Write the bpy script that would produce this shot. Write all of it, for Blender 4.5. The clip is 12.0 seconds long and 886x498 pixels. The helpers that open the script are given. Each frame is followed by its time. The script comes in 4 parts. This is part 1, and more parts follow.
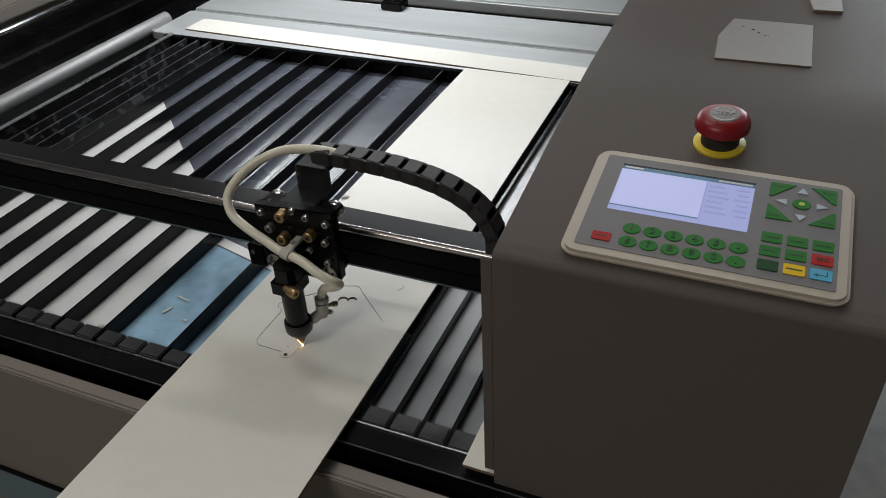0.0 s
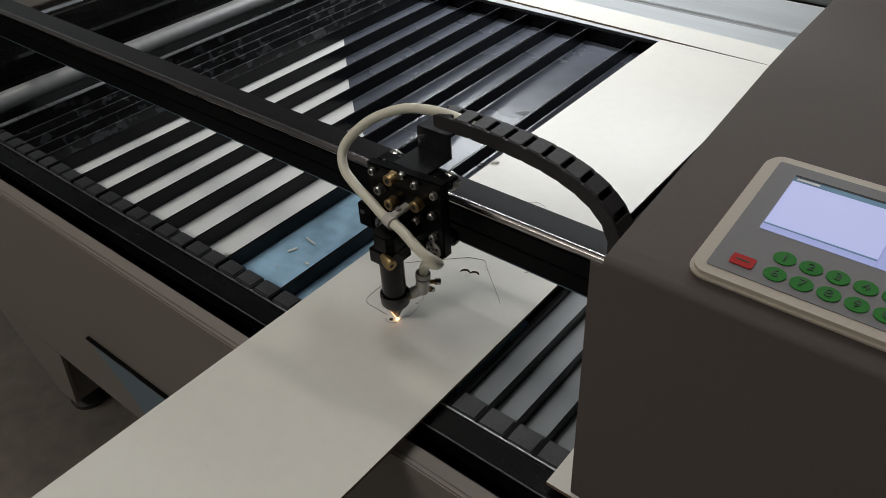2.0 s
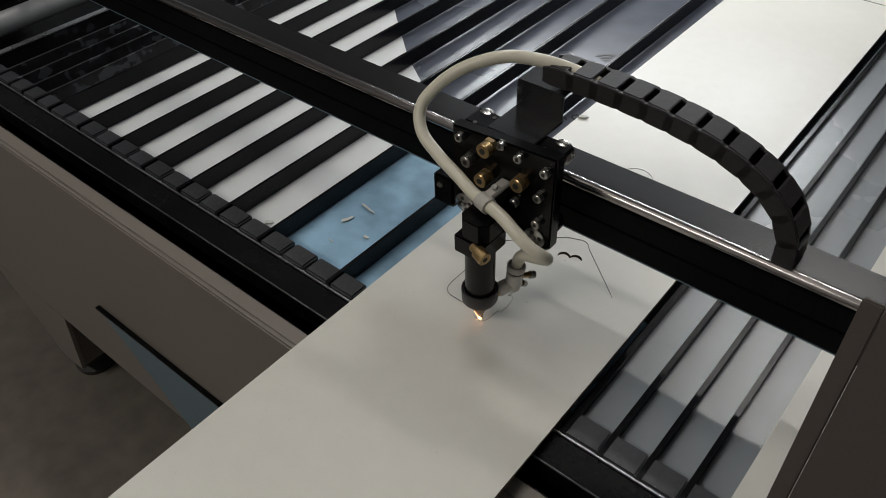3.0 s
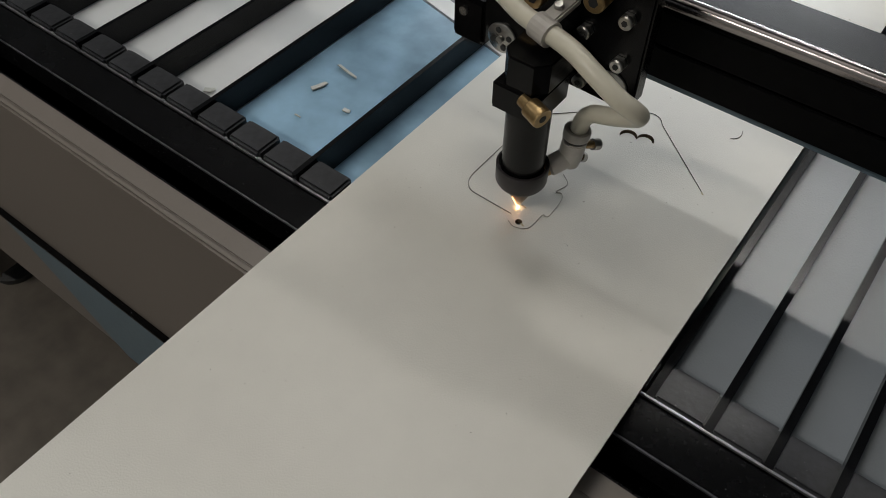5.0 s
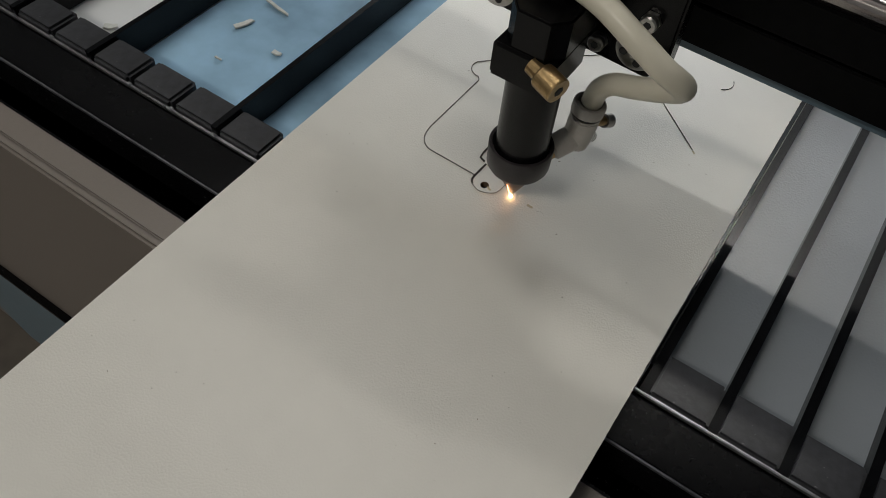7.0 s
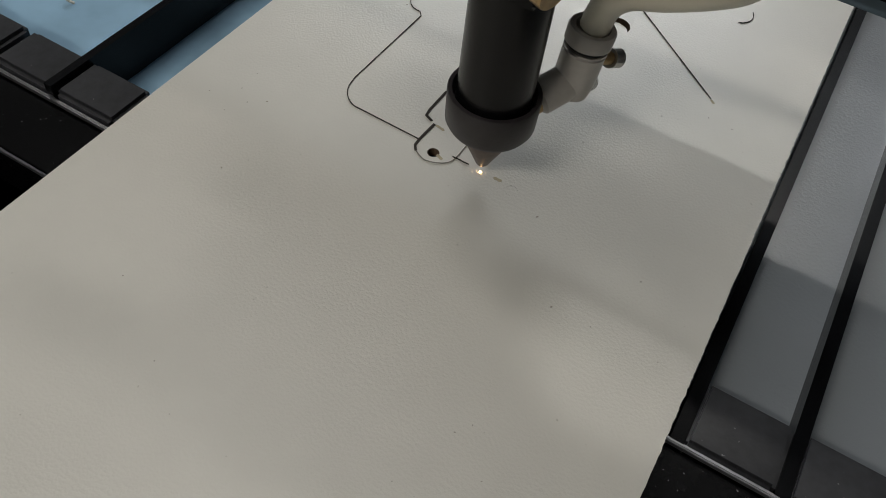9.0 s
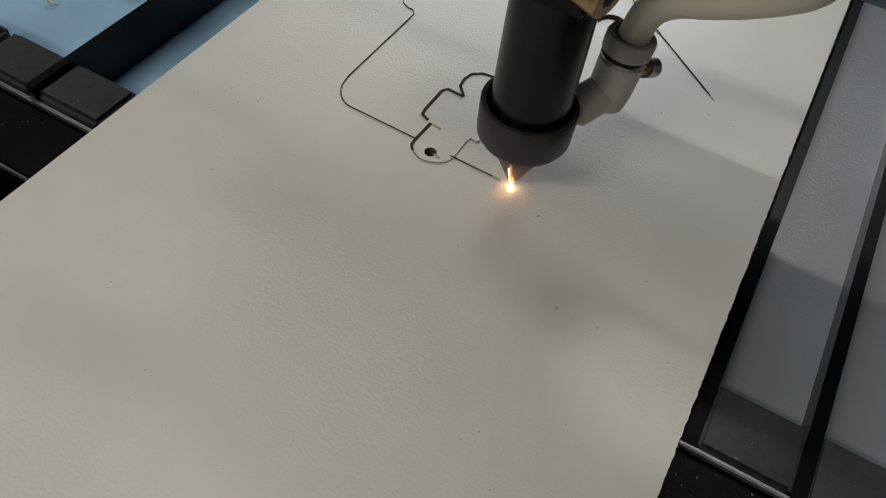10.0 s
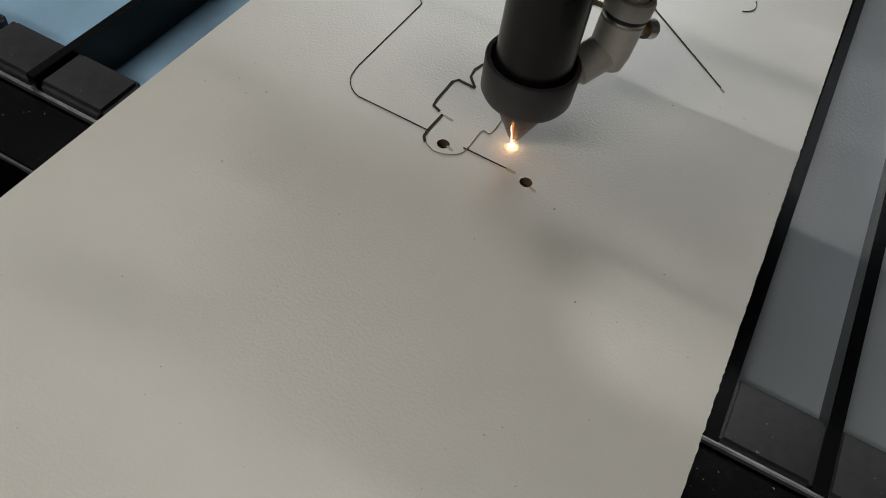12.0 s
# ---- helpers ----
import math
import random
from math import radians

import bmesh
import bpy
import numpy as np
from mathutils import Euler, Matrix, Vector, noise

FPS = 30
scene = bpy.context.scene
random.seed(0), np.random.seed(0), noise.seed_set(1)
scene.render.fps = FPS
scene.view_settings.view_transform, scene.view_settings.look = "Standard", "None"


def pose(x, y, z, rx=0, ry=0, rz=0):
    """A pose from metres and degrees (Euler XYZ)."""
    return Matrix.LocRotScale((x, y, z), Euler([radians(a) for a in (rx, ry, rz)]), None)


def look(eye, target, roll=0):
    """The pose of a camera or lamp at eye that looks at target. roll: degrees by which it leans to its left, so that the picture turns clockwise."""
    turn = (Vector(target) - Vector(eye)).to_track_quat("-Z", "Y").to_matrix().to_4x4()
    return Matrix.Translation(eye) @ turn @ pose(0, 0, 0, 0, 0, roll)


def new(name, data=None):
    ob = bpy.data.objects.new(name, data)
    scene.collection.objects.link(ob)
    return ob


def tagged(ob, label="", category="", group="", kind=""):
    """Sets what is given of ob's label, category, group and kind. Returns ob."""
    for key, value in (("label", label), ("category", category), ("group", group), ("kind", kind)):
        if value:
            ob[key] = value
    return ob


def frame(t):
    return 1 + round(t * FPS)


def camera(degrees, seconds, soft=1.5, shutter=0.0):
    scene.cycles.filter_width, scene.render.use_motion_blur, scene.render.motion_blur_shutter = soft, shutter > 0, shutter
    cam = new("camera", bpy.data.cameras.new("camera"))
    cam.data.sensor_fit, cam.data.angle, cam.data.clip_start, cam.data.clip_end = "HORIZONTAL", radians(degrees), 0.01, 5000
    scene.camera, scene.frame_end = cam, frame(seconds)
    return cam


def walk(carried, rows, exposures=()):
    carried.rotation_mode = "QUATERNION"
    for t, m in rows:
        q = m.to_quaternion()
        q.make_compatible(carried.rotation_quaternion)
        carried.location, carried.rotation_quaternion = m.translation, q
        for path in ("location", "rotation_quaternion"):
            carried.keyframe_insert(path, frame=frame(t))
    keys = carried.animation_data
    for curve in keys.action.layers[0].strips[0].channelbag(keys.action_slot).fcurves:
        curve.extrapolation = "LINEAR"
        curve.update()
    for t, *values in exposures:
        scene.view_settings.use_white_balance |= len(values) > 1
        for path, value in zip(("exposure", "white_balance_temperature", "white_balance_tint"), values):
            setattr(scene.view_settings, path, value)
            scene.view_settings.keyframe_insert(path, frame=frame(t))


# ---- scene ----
cam = camera(58.54, 12.0, soft=0.9)
PATH = [
    (0, (0.5087, -0.4598, 0.5651), (-0.0696, 0.8120, -0.4381), -3.17),
    (0.5, (0.5184, -0.4144, 0.5536), (-0.1579, 0.7890, -0.4725), -2.68),
    (1, (0.5151, -0.3969, 0.5488), (-0.2767, 0.7226, -0.4894), -3.37),
    (1.5, (0.5216, -0.3858, 0.5405), (-0.3367, 0.6773, -0.5043), -3.26),
    (2, (0.5206, -0.3727, 0.5298), (-0.3737, 0.6551, -0.5201), -3.31),
    (2.5, (0.4596, -0.3480, 0.5020), (-0.4299, 0.6519, -0.5784), -3.24),
    (3, (0.3603, -0.3199, 0.4704), (-0.4672, 0.6431, -0.6900), -1.72),
    (3.5, (0.3092, -0.2936, 0.4337), (-0.4509, 0.6496, -0.7874), 0.16),
    (3.7, (0.2951, -0.2785, 0.4166), (-0.4373, 0.6479, -0.8338), 0.13),
    (5.5, (0.2203, -0.2225, 0.3098), (-0.3874, 0.6631, -1.0337), 2.73),
    (6, (0.2010, -0.2089, 0.2922), (-0.3380, 0.6899, -1.0716), 5.43),
    (6.5, (0.2032, -0.2007, 0.2857), (-0.3176, 0.6892, -1.0910), 5.45),
    (7, (0.2067, -0.1989, 0.2803), (-0.2942, 0.7025, -1.0963), 6.55),
    (8.8, (0.1797, -0.1448, 0.1992), (-0.2451, 0.8007, -1.1712), 8.37),
    (9, (0.1827, -0.1398, 0.1932), (-0.2421, 0.8117, -1.1752), 8.27),
    (9.5, (0.1792, -0.1382, 0.1867), (-0.2339, 0.8402, -1.1662), 8.86),
    (10, (0.1777, -0.1397, 0.1853), (-0.2257, 0.8429, -1.1675), 8.90),
    (10.5, (0.1715, -0.1442, 0.1873), (-0.2012, 0.8325, -1.1786), 10.06),
    (11, (0.1718, -0.1455, 0.1841), (-0.2034, 0.8352, -1.1782), 9.90),
    (11.5, (0.1712, -0.1450, 0.1821), (-0.2035, 0.8393, -1.1778), 9.98),
    (12, (0.1677, -0.1427, 0.1819), (-0.1919, 0.8488, -1.1768), 10.72),
]
walk(cam, [(t, look(eye, target, roll)) for t, eye, target, roll in PATH])


# ---- world and light ----
world = bpy.data.worlds.new("workshop_air")
world.use_nodes = True
world.node_tree.nodes["Background"].inputs[0].default_value = (0.75, 0.85, 1.0, 1)
world.node_tree.nodes["Background"].inputs[1].default_value = 0.05
scene.world = world
scene.view_settings.exposure = -0.08


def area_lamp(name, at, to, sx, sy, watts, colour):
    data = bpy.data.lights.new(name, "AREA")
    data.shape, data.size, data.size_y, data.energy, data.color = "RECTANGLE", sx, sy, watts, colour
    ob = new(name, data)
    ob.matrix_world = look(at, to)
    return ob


FLOOR = -0.535
CEIL = 2.40
area_lamp("lid_light", (-0.31, 1.06, 0.45), (-0.26, 0.78, 0.0), 0.82, 0.06, 6.4, (0.93, 0.97, 1.0))
# Added soft fill over the front; no lamp is known there.
area_lamp("front_fill", (-0.5, -0.4, CEIL - 0.09), (-0.5, -0.4, 0), 1.5, 0.9, 3.0, (1.0, 0.965, 0.90))
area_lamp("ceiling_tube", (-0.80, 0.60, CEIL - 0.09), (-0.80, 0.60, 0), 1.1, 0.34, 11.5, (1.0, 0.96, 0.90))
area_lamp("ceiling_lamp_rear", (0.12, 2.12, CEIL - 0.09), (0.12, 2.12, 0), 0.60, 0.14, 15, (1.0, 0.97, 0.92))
# Added fill for the front-facing panels; no lamp is known there.
area_lamp("side_fill", (-0.7, -2.2, CEIL - 0.09), (-0.7, -2.2, 0), 1.2, 0.28, 36, (1.0, 0.95, 0.87))
area_lamp("window_daylight", (0.3, 4.98, 1.25), (0.3, 0.0, 0.6), 3.4, 1.4, 190, (0.86, 0.94, 1.0))


# ---- materials ----
def mat(name, colour, rough=0.5, metal=0.0, vary=0.12, scale=8.0, fine=120.0, bump=0.05, bump_scale=None, spec=0.5, coat=0.0,
        spots=None, spots_scale=400.0, spots_amount=0.06, noise_stretch=None, rand=0.0, trans=0.0):
    m = bpy.data.materials.new(name)
    m.use_nodes = True
    nt = m.node_tree
    n, l = nt.nodes, nt.links
    b = n["Principled BSDF"]
    b.inputs["Metallic"].default_value = metal
    b.inputs["Specular IOR Level"].default_value = spec
    b.inputs["Coat Weight"].default_value = coat
    b.inputs["Coat Roughness"].default_value = 0.15
    b.inputs["Transmission Weight"].default_value = trans
    co = n.new("ShaderNodeTexCoord")
    mp = n.new("ShaderNodeMapping")
    if noise_stretch:
        mp.inputs["Scale"].default_value = noise_stretch
    l.new(co.outputs["Object"], mp.inputs[0])
    big = n.new("ShaderNodeTexNoise")
    big.inputs["Scale"].default_value, big.inputs["Detail"].default_value = scale, 5
    small = n.new("ShaderNodeTexNoise")
    small.inputs["Scale"].default_value, small.inputs["Detail"].default_value = fine, 4
    l.new(mp.outputs[0], big.inputs[0])
    l.new(mp.outputs[0], small.inputs[0])
    mixn = n.new("ShaderNodeMath")
    mixn.operation = "MULTIPLY_ADD"
    mixn.inputs[1].default_value, mixn.inputs[2].default_value = 0.45, 0.0
    l.new(small.outputs[0], mixn.inputs[0])
    add = n.new("ShaderNodeMath")
    add.operation = "MULTIPLY_ADD"
    add.inputs[1].default_value = 0.55
    l.new(big.outputs[0], add.inputs[0])
    l.new(mixn.outputs[0], add.inputs[2])
    ramp = n.new("ShaderNodeValToRGB")
    lo = [max(0.0, c * (1 - 2.2 * vary)) for c in colour]
    hi = [min(1.0, c * (1 + 2.2 * vary)) for c in colour]
    ramp.color_ramp.elements[0].position, ramp.color_ramp.elements[1].position = 0.25, 0.75
    ramp.color_ramp.elements[0].color, ramp.color_ramp.elements[1].color = (*lo, 1), (*hi, 1)
    l.new(add.outputs[0], ramp.inputs[0])
    out = ramp.outputs[0]
    if rand:
        info = n.new("ShaderNodeObjectInfo")
        hsv = n.new("ShaderNodeHueSaturation")
        ma = n.new("ShaderNodeMapRange")
        ma.inputs["To Min"].default_value, ma.inputs["To Max"].default_value = 1 - rand, 1 + rand
        l.new(info.outputs["Random"], ma.inputs[0])
        l.new(ma.outputs[0], hsv.inputs["Value"])
        l.new(out, hsv.inputs["Color"])
        out = hsv.outputs[0]
    if spots:
        sp = n.new("ShaderNodeTexNoise")
        sp.inputs["Scale"].default_value, sp.inputs["Detail"].default_value = spots_scale, 1
        l.new(co.outputs["Object"], sp.inputs[0])
        sr = n.new("ShaderNodeValToRGB")
        sr.color_ramp.elements[0].position, sr.color_ramp.elements[1].position = 0.72 - spots_amount, 0.76 - spots_amount
        sr.color_ramp.elements[0].color, sr.color_ramp.elements[1].color = (0, 0, 0, 1), (1, 1, 1, 1)
        l.new(sp.outputs[0], sr.inputs[0])
        mx = n.new("ShaderNodeMix")
        mx.data_type = "RGBA"
        mx.inputs["B"].default_value = (*spots, 1)
        l.new(sr.outputs[0], mx.inputs["Factor"])
        l.new(out, mx.inputs["A"])
        out = mx.outputs["Result"]
    l.new(out, b.inputs["Base Color"])
    rr = n.new("ShaderNodeMapRange")
    rr.inputs["To Min"].default_value, rr.inputs["To Max"].default_value = max(0.02, rough - 0.08), min(1, rough + 0.08)
    l.new(big.outputs[0], rr.inputs[0])
    l.new(rr.outputs[0], b.inputs["Roughness"])
    if bump:
        bp = n.new("ShaderNodeBump")
        bp.inputs["Strength"].default_value, bp.inputs["Distance"].default_value = bump, 0.001
        src = small
        if bump_scale:
            src = n.new("ShaderNodeTexNoise")
            src.inputs["Scale"].default_value, src.inputs["Detail"].default_value = bump_scale, 3
            l.new(co.outputs["Object"], src.inputs[0])
        l.new(src.outputs[0], bp.inputs["Height"])
        l.new(bp.outputs[0], b.inputs["Normal"])
    return m


def glow(name, colour, strength):
    m = bpy.data.materials.new(name)
    m.use_nodes = True
    b = m.node_tree.nodes["Principled BSDF"]
    b.inputs["Base Color"].default_value = (0.02, 0.02, 0.02, 1)
    b.inputs["Emission Color"].default_value = (*colour, 1)
    b.inputs["Emission Strength"].default_value = strength
    return m


M_BOARD = mat("white_melamine", (0.71, 0.693, 0.636), 0.34, vary=0.02, scale=6, fine=60, bump=0.16, bump_scale=1050, spots=(0.34, 0.31, 0.26), spots_scale=420, spots_amount=-0.052)
M_EDGE = mat("fibreboard_edge", (0.16, 0.11, 0.07), 0.8, vary=0.25, fine=900, bump=0.6)
M_FAINT = mat("faint_cut", (0.30, 0.28, 0.24), 0.8, vary=0.3, fine=1500, bump=0)
M_KERF = mat("charred_cut", (0.035, 0.026, 0.02), 0.9, vary=0.3, fine=900, bump=0)
M_SCORCH = mat("scorch", (0.50, 0.44, 0.30), 0.8, vary=0.2, fine=900, bump=0)
M_TAUPE = mat("taupe_powder_coat", (0.200, 0.174, 0.153), 0.42, vary=0.03, scale=3, fine=500, bump=0.12, bump_scale=1500)
M_CONSOLE = mat("console_powder_coat", (0.114, 0.097, 0.089), 0.56, spec=0.12, vary=0.04, scale=3, fine=500, bump=0.12, bump_scale=1500)
M_BLACK = mat("black_anodised", (0.003, 0.003, 0.0034), 0.24, spec=0.16, vary=0.25, scale=10, fine=300, bump=0.04)
M_GANTRY = mat("satin_black_extrusion", (0.0070, 0.0058, 0.0063), 0.22, spec=0.58, vary=0.25, scale=6, fine=120, bump=0.03, noise_stretch=(0.2, 1, 1))
M_BRACKET = mat("glossy_black_bracket", (0.010, 0.010, 0.011), 0.20, spec=0.7, vary=0.25, scale=20, fine=300, bump=0.03)
M_BLACKMATT = mat("matt_black_shade", (0.0030, 0.0030, 0.0033), 0.6, spec=0.08, vary=0.3, scale=8, fine=200, bump=0.05)
M_GUIDE = mat("polished_guide_steel", (0.36, 0.33, 0.32), 0.24, metal=1.0, vary=0.03, scale=4, fine=40, bump=0)
M_BLACKPAINT = mat("black_painted_steel", (0.004, 0.004, 0.0045), 0.26, spec=0.16, vary=0.4, scale=14, fine=260, bump=0.1, bump_scale=700, spots=(0.22, 0.22, 0.23), spots_scale=900, spots_amount=-0.035)
M_TOOTH = mat("black_comb_tooth", (0.034, 0.035, 0.039), 0.32, vary=0.25, scale=30, fine=300, bump=0.15, rand=0.2, spots=(0.3, 0.3, 0.3), spots_scale=520, spots_amount=-0.035)
M_SLAT = mat("blackened_slat", (0.003, 0.0032, 0.004), 0.25, spec=0.2, vary=0.4, scale=14, fine=200, bump=0.1, noise_stretch=(1, 0.3, 1))
M_SLATWORN = mat("sooty_slat", (0.018, 0.018, 0.020), 0.45, spec=0.3, vary=0.45, scale=26, fine=90, bump=0.2, spots=(0.08, 0.083, 0.09), spots_scale=60, spots_amount=0.13)
M_SOOT = mat("sooty_black_wall", (0.008, 0.008, 0.009), 0.35, spec=0.3, vary=0.45, scale=20, fine=90, bump=0.15, spots=(0.032, 0.033, 0.037), spots_scale=45, spots_amount=0.14)
M_RUBSTEEL = mat("bright_worn_edge", (0.55, 0.56, 0.58), 0.3, metal=0.9, vary=0.2, fine=200)
M_TRAY = mat("dark_grey_tray", (0.080, 0.088, 0.112), 0.27, spec=0.5, vary=0.12, scale=5, fine=30, bump=0.04, bump_scale=500)
M_RTRAY = mat("grey_painted_tray", (0.212, 0.230, 0.248), 0.28, spec=0.85, vary=0.05, scale=3.5, fine=30, bump=0.18, bump_scale=760)
# Lit smoke haze is painted into this blue as cloudy tone.
M_BLUEHAZE = mat("blue_hazy_tray", (0.275, 0.435, 0.575), 0.22, vary=0.26, scale=11, fine=26, bump=0.03)
M_WHITEUNDER = mat("white_under_sheet", (0.67, 0.68, 0.68), 0.38, vary=0.03, scale=3, fine=40, bump=0.02)
M_ALU = mat("brushed_aluminium", (0.62, 0.64, 0.65), 0.38, metal=0.55, vary=0.06, scale=3, fine=60, bump=0.04, noise_stretch=(0.2, 4, 4))
M_WORNEDGE = mat("rubbed_slat_edge", (0.13, 0.135, 0.15), 0.35, metal=0.5, vary=0.4, scale=30, fine=300, bump=0)
M_GREYRAIL = mat("matt_grey_rail", (0.25, 0.252, 0.255), 0.45, metal=0.2, vary=0.08, scale=6, fine=80, bump=0.05)
M_FLANGE = mat("blue_grey_flange", (0.10, 0.145, 0.18), 0.4, vary=0.08, fine=200)
M_CHROME = mat("chrome", (0.75, 0.76, 0.78), 0.16, metal=1.0, vary=0.05, fine=200, bump=0.02)
M_STEEL = mat("zinc_steel", (0.40, 0.39, 0.37), 0.28, metal=0.95, vary=0.15, fine=400, bump=0.05)
M_BRASS = mat("brass", (0.42, 0.29, 0.14), 0.34, metal=0.85, vary=0.15, fine=500, bump=0.08)
M_HOSE = mat("cream_silicone_hose", (0.70, 0.66, 0.54), 0.34, vary=0.04, fine=80, bump=0.03)
M_FITTING = mat("grey_plastic_fitting", (0.50, 0.47, 0.43), 0.30, vary=0.06, fine=300)
M_CHAIN = mat("black_nylon", (0.027, 0.0245, 0.025), 0.5, spec=0.3, vary=0.2, fine=300, bump=0.1, rand=0.15)
M_TUBE = mat("black_lens_tube", (0.005, 0.005, 0.0055), 0.26, spec=0.28, vary=0.15, fine=300, bump=0.03)
M_CAP = mat("black_nozzle_cap", (0.028, 0.024, 0.026), 0.42, vary=0.15, fine=400, bump=0.05)
M_NOZZLE = mat("darkened_nozzle", (0.15, 0.115, 0.10), 0.4, metal=0.7, vary=0.2, fine=400)
M_BEZEL = mat("cream_bezel", (0.43, 0.375, 0.31), 0.42, vary=0.03, scale=8, fine=300, bump=0.08)
M_FACE = mat("silver_grey_membrane", (0.175, 0.17, 0.176), 0.45, spec=0.25, vary=0.03, fine=300, bump=0.04)
M_GREEN = mat("green_key", (0.014, 0.165, 0.015), 0.5, spec=0.15, vary=0.06, fine=300)
M_DKGREEN = mat("dark_green_key", (0.006, 0.055, 0.012), 0.5, spec=0.15, vary=0.06, fine=300)
M_REDKEY = mat("red_key", (0.40, 0.014, 0.014), 0.5, spec=0.15, vary=0.06, fine=300)
M_YELLOWKEY = mat("yellow_key", (0.75, 0.50, 0.01), 0.5, spec=0.15, vary=0.06, fine=300)
M_CYANKEY = mat("blue_key", (0.09, 0.40, 0.62), 0.5, spec=0.15, vary=0.06, fine=300)
M_ARROW = mat("pale_blue_arrow", (0.40, 0.46, 0.54), 0.4, vary=0.04, fine=300)
M_INK = mat("dark_print", (0.015, 0.05, 0.018), 0.6, vary=0.05, bump=0)
M_LIME = mat("lime_print", (0.45, 0.62, 0.05), 0.5, vary=0.05, bump=0)
M_STOP = mat("red_stop_plastic", (0.22, 0.008, 0.010), 0.35, spec=0.35, vary=0.05, fine=300)
M_YELLOW = mat("yellow_ring", (0.72, 0.55, 0.03), 0.4, vary=0.05, fine=300)
M_DISC = mat("grey_printed_disc", (0.11, 0.085, 0.085), 0.4, vary=0.05, fine=300)
M_PALE = mat("pale_print", (0.62, 0.60, 0.58), 0.5, vary=0.03, bump=0)
M_CARD = mat("grey_white_card", (0.27, 0.255, 0.24), 0.5, vary=0.04, scale=12, fine=200, bump=0.1)
M_CHIP = mat("pale_wood_chip", (0.55, 0.56, 0.52), 0.7, vary=0.15, fine=500, bump=0.3)
M_FLOOR = mat("worn_concrete", (0.150, 0.130, 0.108), 0.55, vary=0.22, scale=2.2, fine=26, bump=0.25)
M_WALL = mat("painted_wall", (0.30, 0.30, 0.29), 0.8, vary=0.05, scale=1.2, fine=40)
M_CEIL = mat("dull_ceiling", (0.26, 0.26, 0.265), 0.8, vary=0.06, scale=1.2, fine=40)
M_BLUEPLATE = mat("blue_grey_steel_flap", (0.13, 0.19, 0.23), 0.35, vary=0.08, scale=4, fine=200, bump=0.05)
M_RUBBER = mat("black_rubber", (0.02, 0.02, 0.02), 0.7, vary=0.2, fine=300)
M_SCREEN = glow("lit_screen", (0.34, 0.38, 0.70), 0.85)
M_SCREENPANE = glow("lit_screen_pane", (0.49, 0.53, 0.86), 0.85)
M_SCREENBAR = glow("screen_title_bar", (0.05, 0.13, 0.20), 1.0)
M_SCREENROW = glow("screen_row", (0.26, 0.27, 0.55), 1.0)
M_SKY = glow("pale_sky", (0.75, 0.87, 1.0), 1.5)
M_SPARK = glow("hot_spark", (1.0, 0.60, 0.26), 24.0)
M_STREAK = glow("light_streak", (1.0, 0.42, 0.16), 14.0)


# ---- mesh helpers ----
ORIGIN = {}


def thing(name, at, label, category, group="", kind=""):
    ob = new(name)
    ob.empty_display_size = 0.02
    ob.location = at
    ORIGIN[name] = ob
    return tagged(ob, label, category, group, kind)


def base_of(ob):
    while ob.parent:
        ob = ob.parent
    return ob.location.copy()


def part(name, bm, material, parent=None, label="", smooth=False):
    me = bpy.data.meshes.new(name)
    bm.normal_update()
    bm.to_mesh(me)
    bm.free()
    me.materials.append(material)
    ob = new(name, me)
    if smooth:
        for p in me.polygons:
            p.use_smooth = True
        me.set_sharp_from_angle(angle=radians(40))
    if parent:
        me.transform(Matrix.Translation(-base_of(parent)))
        ob.parent = parent
    if label:
        ob["label"] = label
    return ob


def share(name, ob, at, parent, rz=0.0):
    """Another piece on the same mesh, moved by at."""
    c = new(name, ob.data)
    c.parent = parent
    c.matrix_basis = Matrix.Translation(at)
    return c


def box(x0, x1, y0, y1, z0, z1, bevel=0.0, seg=2, bm=None):
    own = bmesh.new()
    bmesh.ops.create_cube(own, size=1)
    own.transform(Matrix.Translation(((x0 + x1) / 2, (y0 + y1) / 2, (z0 + z1) / 2)) @ Matrix.Diagonal((x1 - x0, y1 - y0, z1 - z0, 1)))
    if bevel:
        bmesh.ops.bevel(own, geom=own.edges[:], offset=bevel, segments=seg, affect="EDGES")
    return merge(bm, own)


def merge(bm, own):
    if bm is None:
        return own
    me = bpy.data.meshes.new("tmp")
    own.to_mesh(me)
    own.free()
    bm.from_mesh(me)
    bpy.data.meshes.remove(me)
    return bm


def lathe(rings, axis=(0, 0, 1), at=(0, 0, 0), n=32, bm=None):
    """Rings of (height, radius) turned round an axis through at."""
    own = bmesh.new()
    turn = Vector((0, 0, 1)).rotation_difference(Vector(axis)).to_matrix().to_4x4()
    loops = []
    for z, r in rings:
        loops.append([own.verts.new((max(r, 1e-5) * math.cos(2 * math.pi * k / n), max(r, 1e-5) * math.sin(2 * math.pi * k / n), z)) for k in range(n)])
    for a, b in zip(loops, loops[1:]):
        for k in range(n):
            own.faces.new((a[k], a[(k + 1) % n], b[(k + 1) % n], b[k]))
    own.faces.new(loops[0][::-1])
    own.faces.new(loops[-1])
    own.transform(Matrix.Translation(at) @ turn)
    return merge(bm, own)


def rod(p0, p1, r, n=16, bm=None, bevel=0.0):
    d = Vector(p1) - Vector(p0)
    h = d.length
    b = min(bevel, h / 3)
    rings = [(0, r), (h, r)] if not b else [(0, r - b), (b, r), (h - b, r), (h, r - b)]
    return lathe(rings, d.normalized(), p0, n, bm)


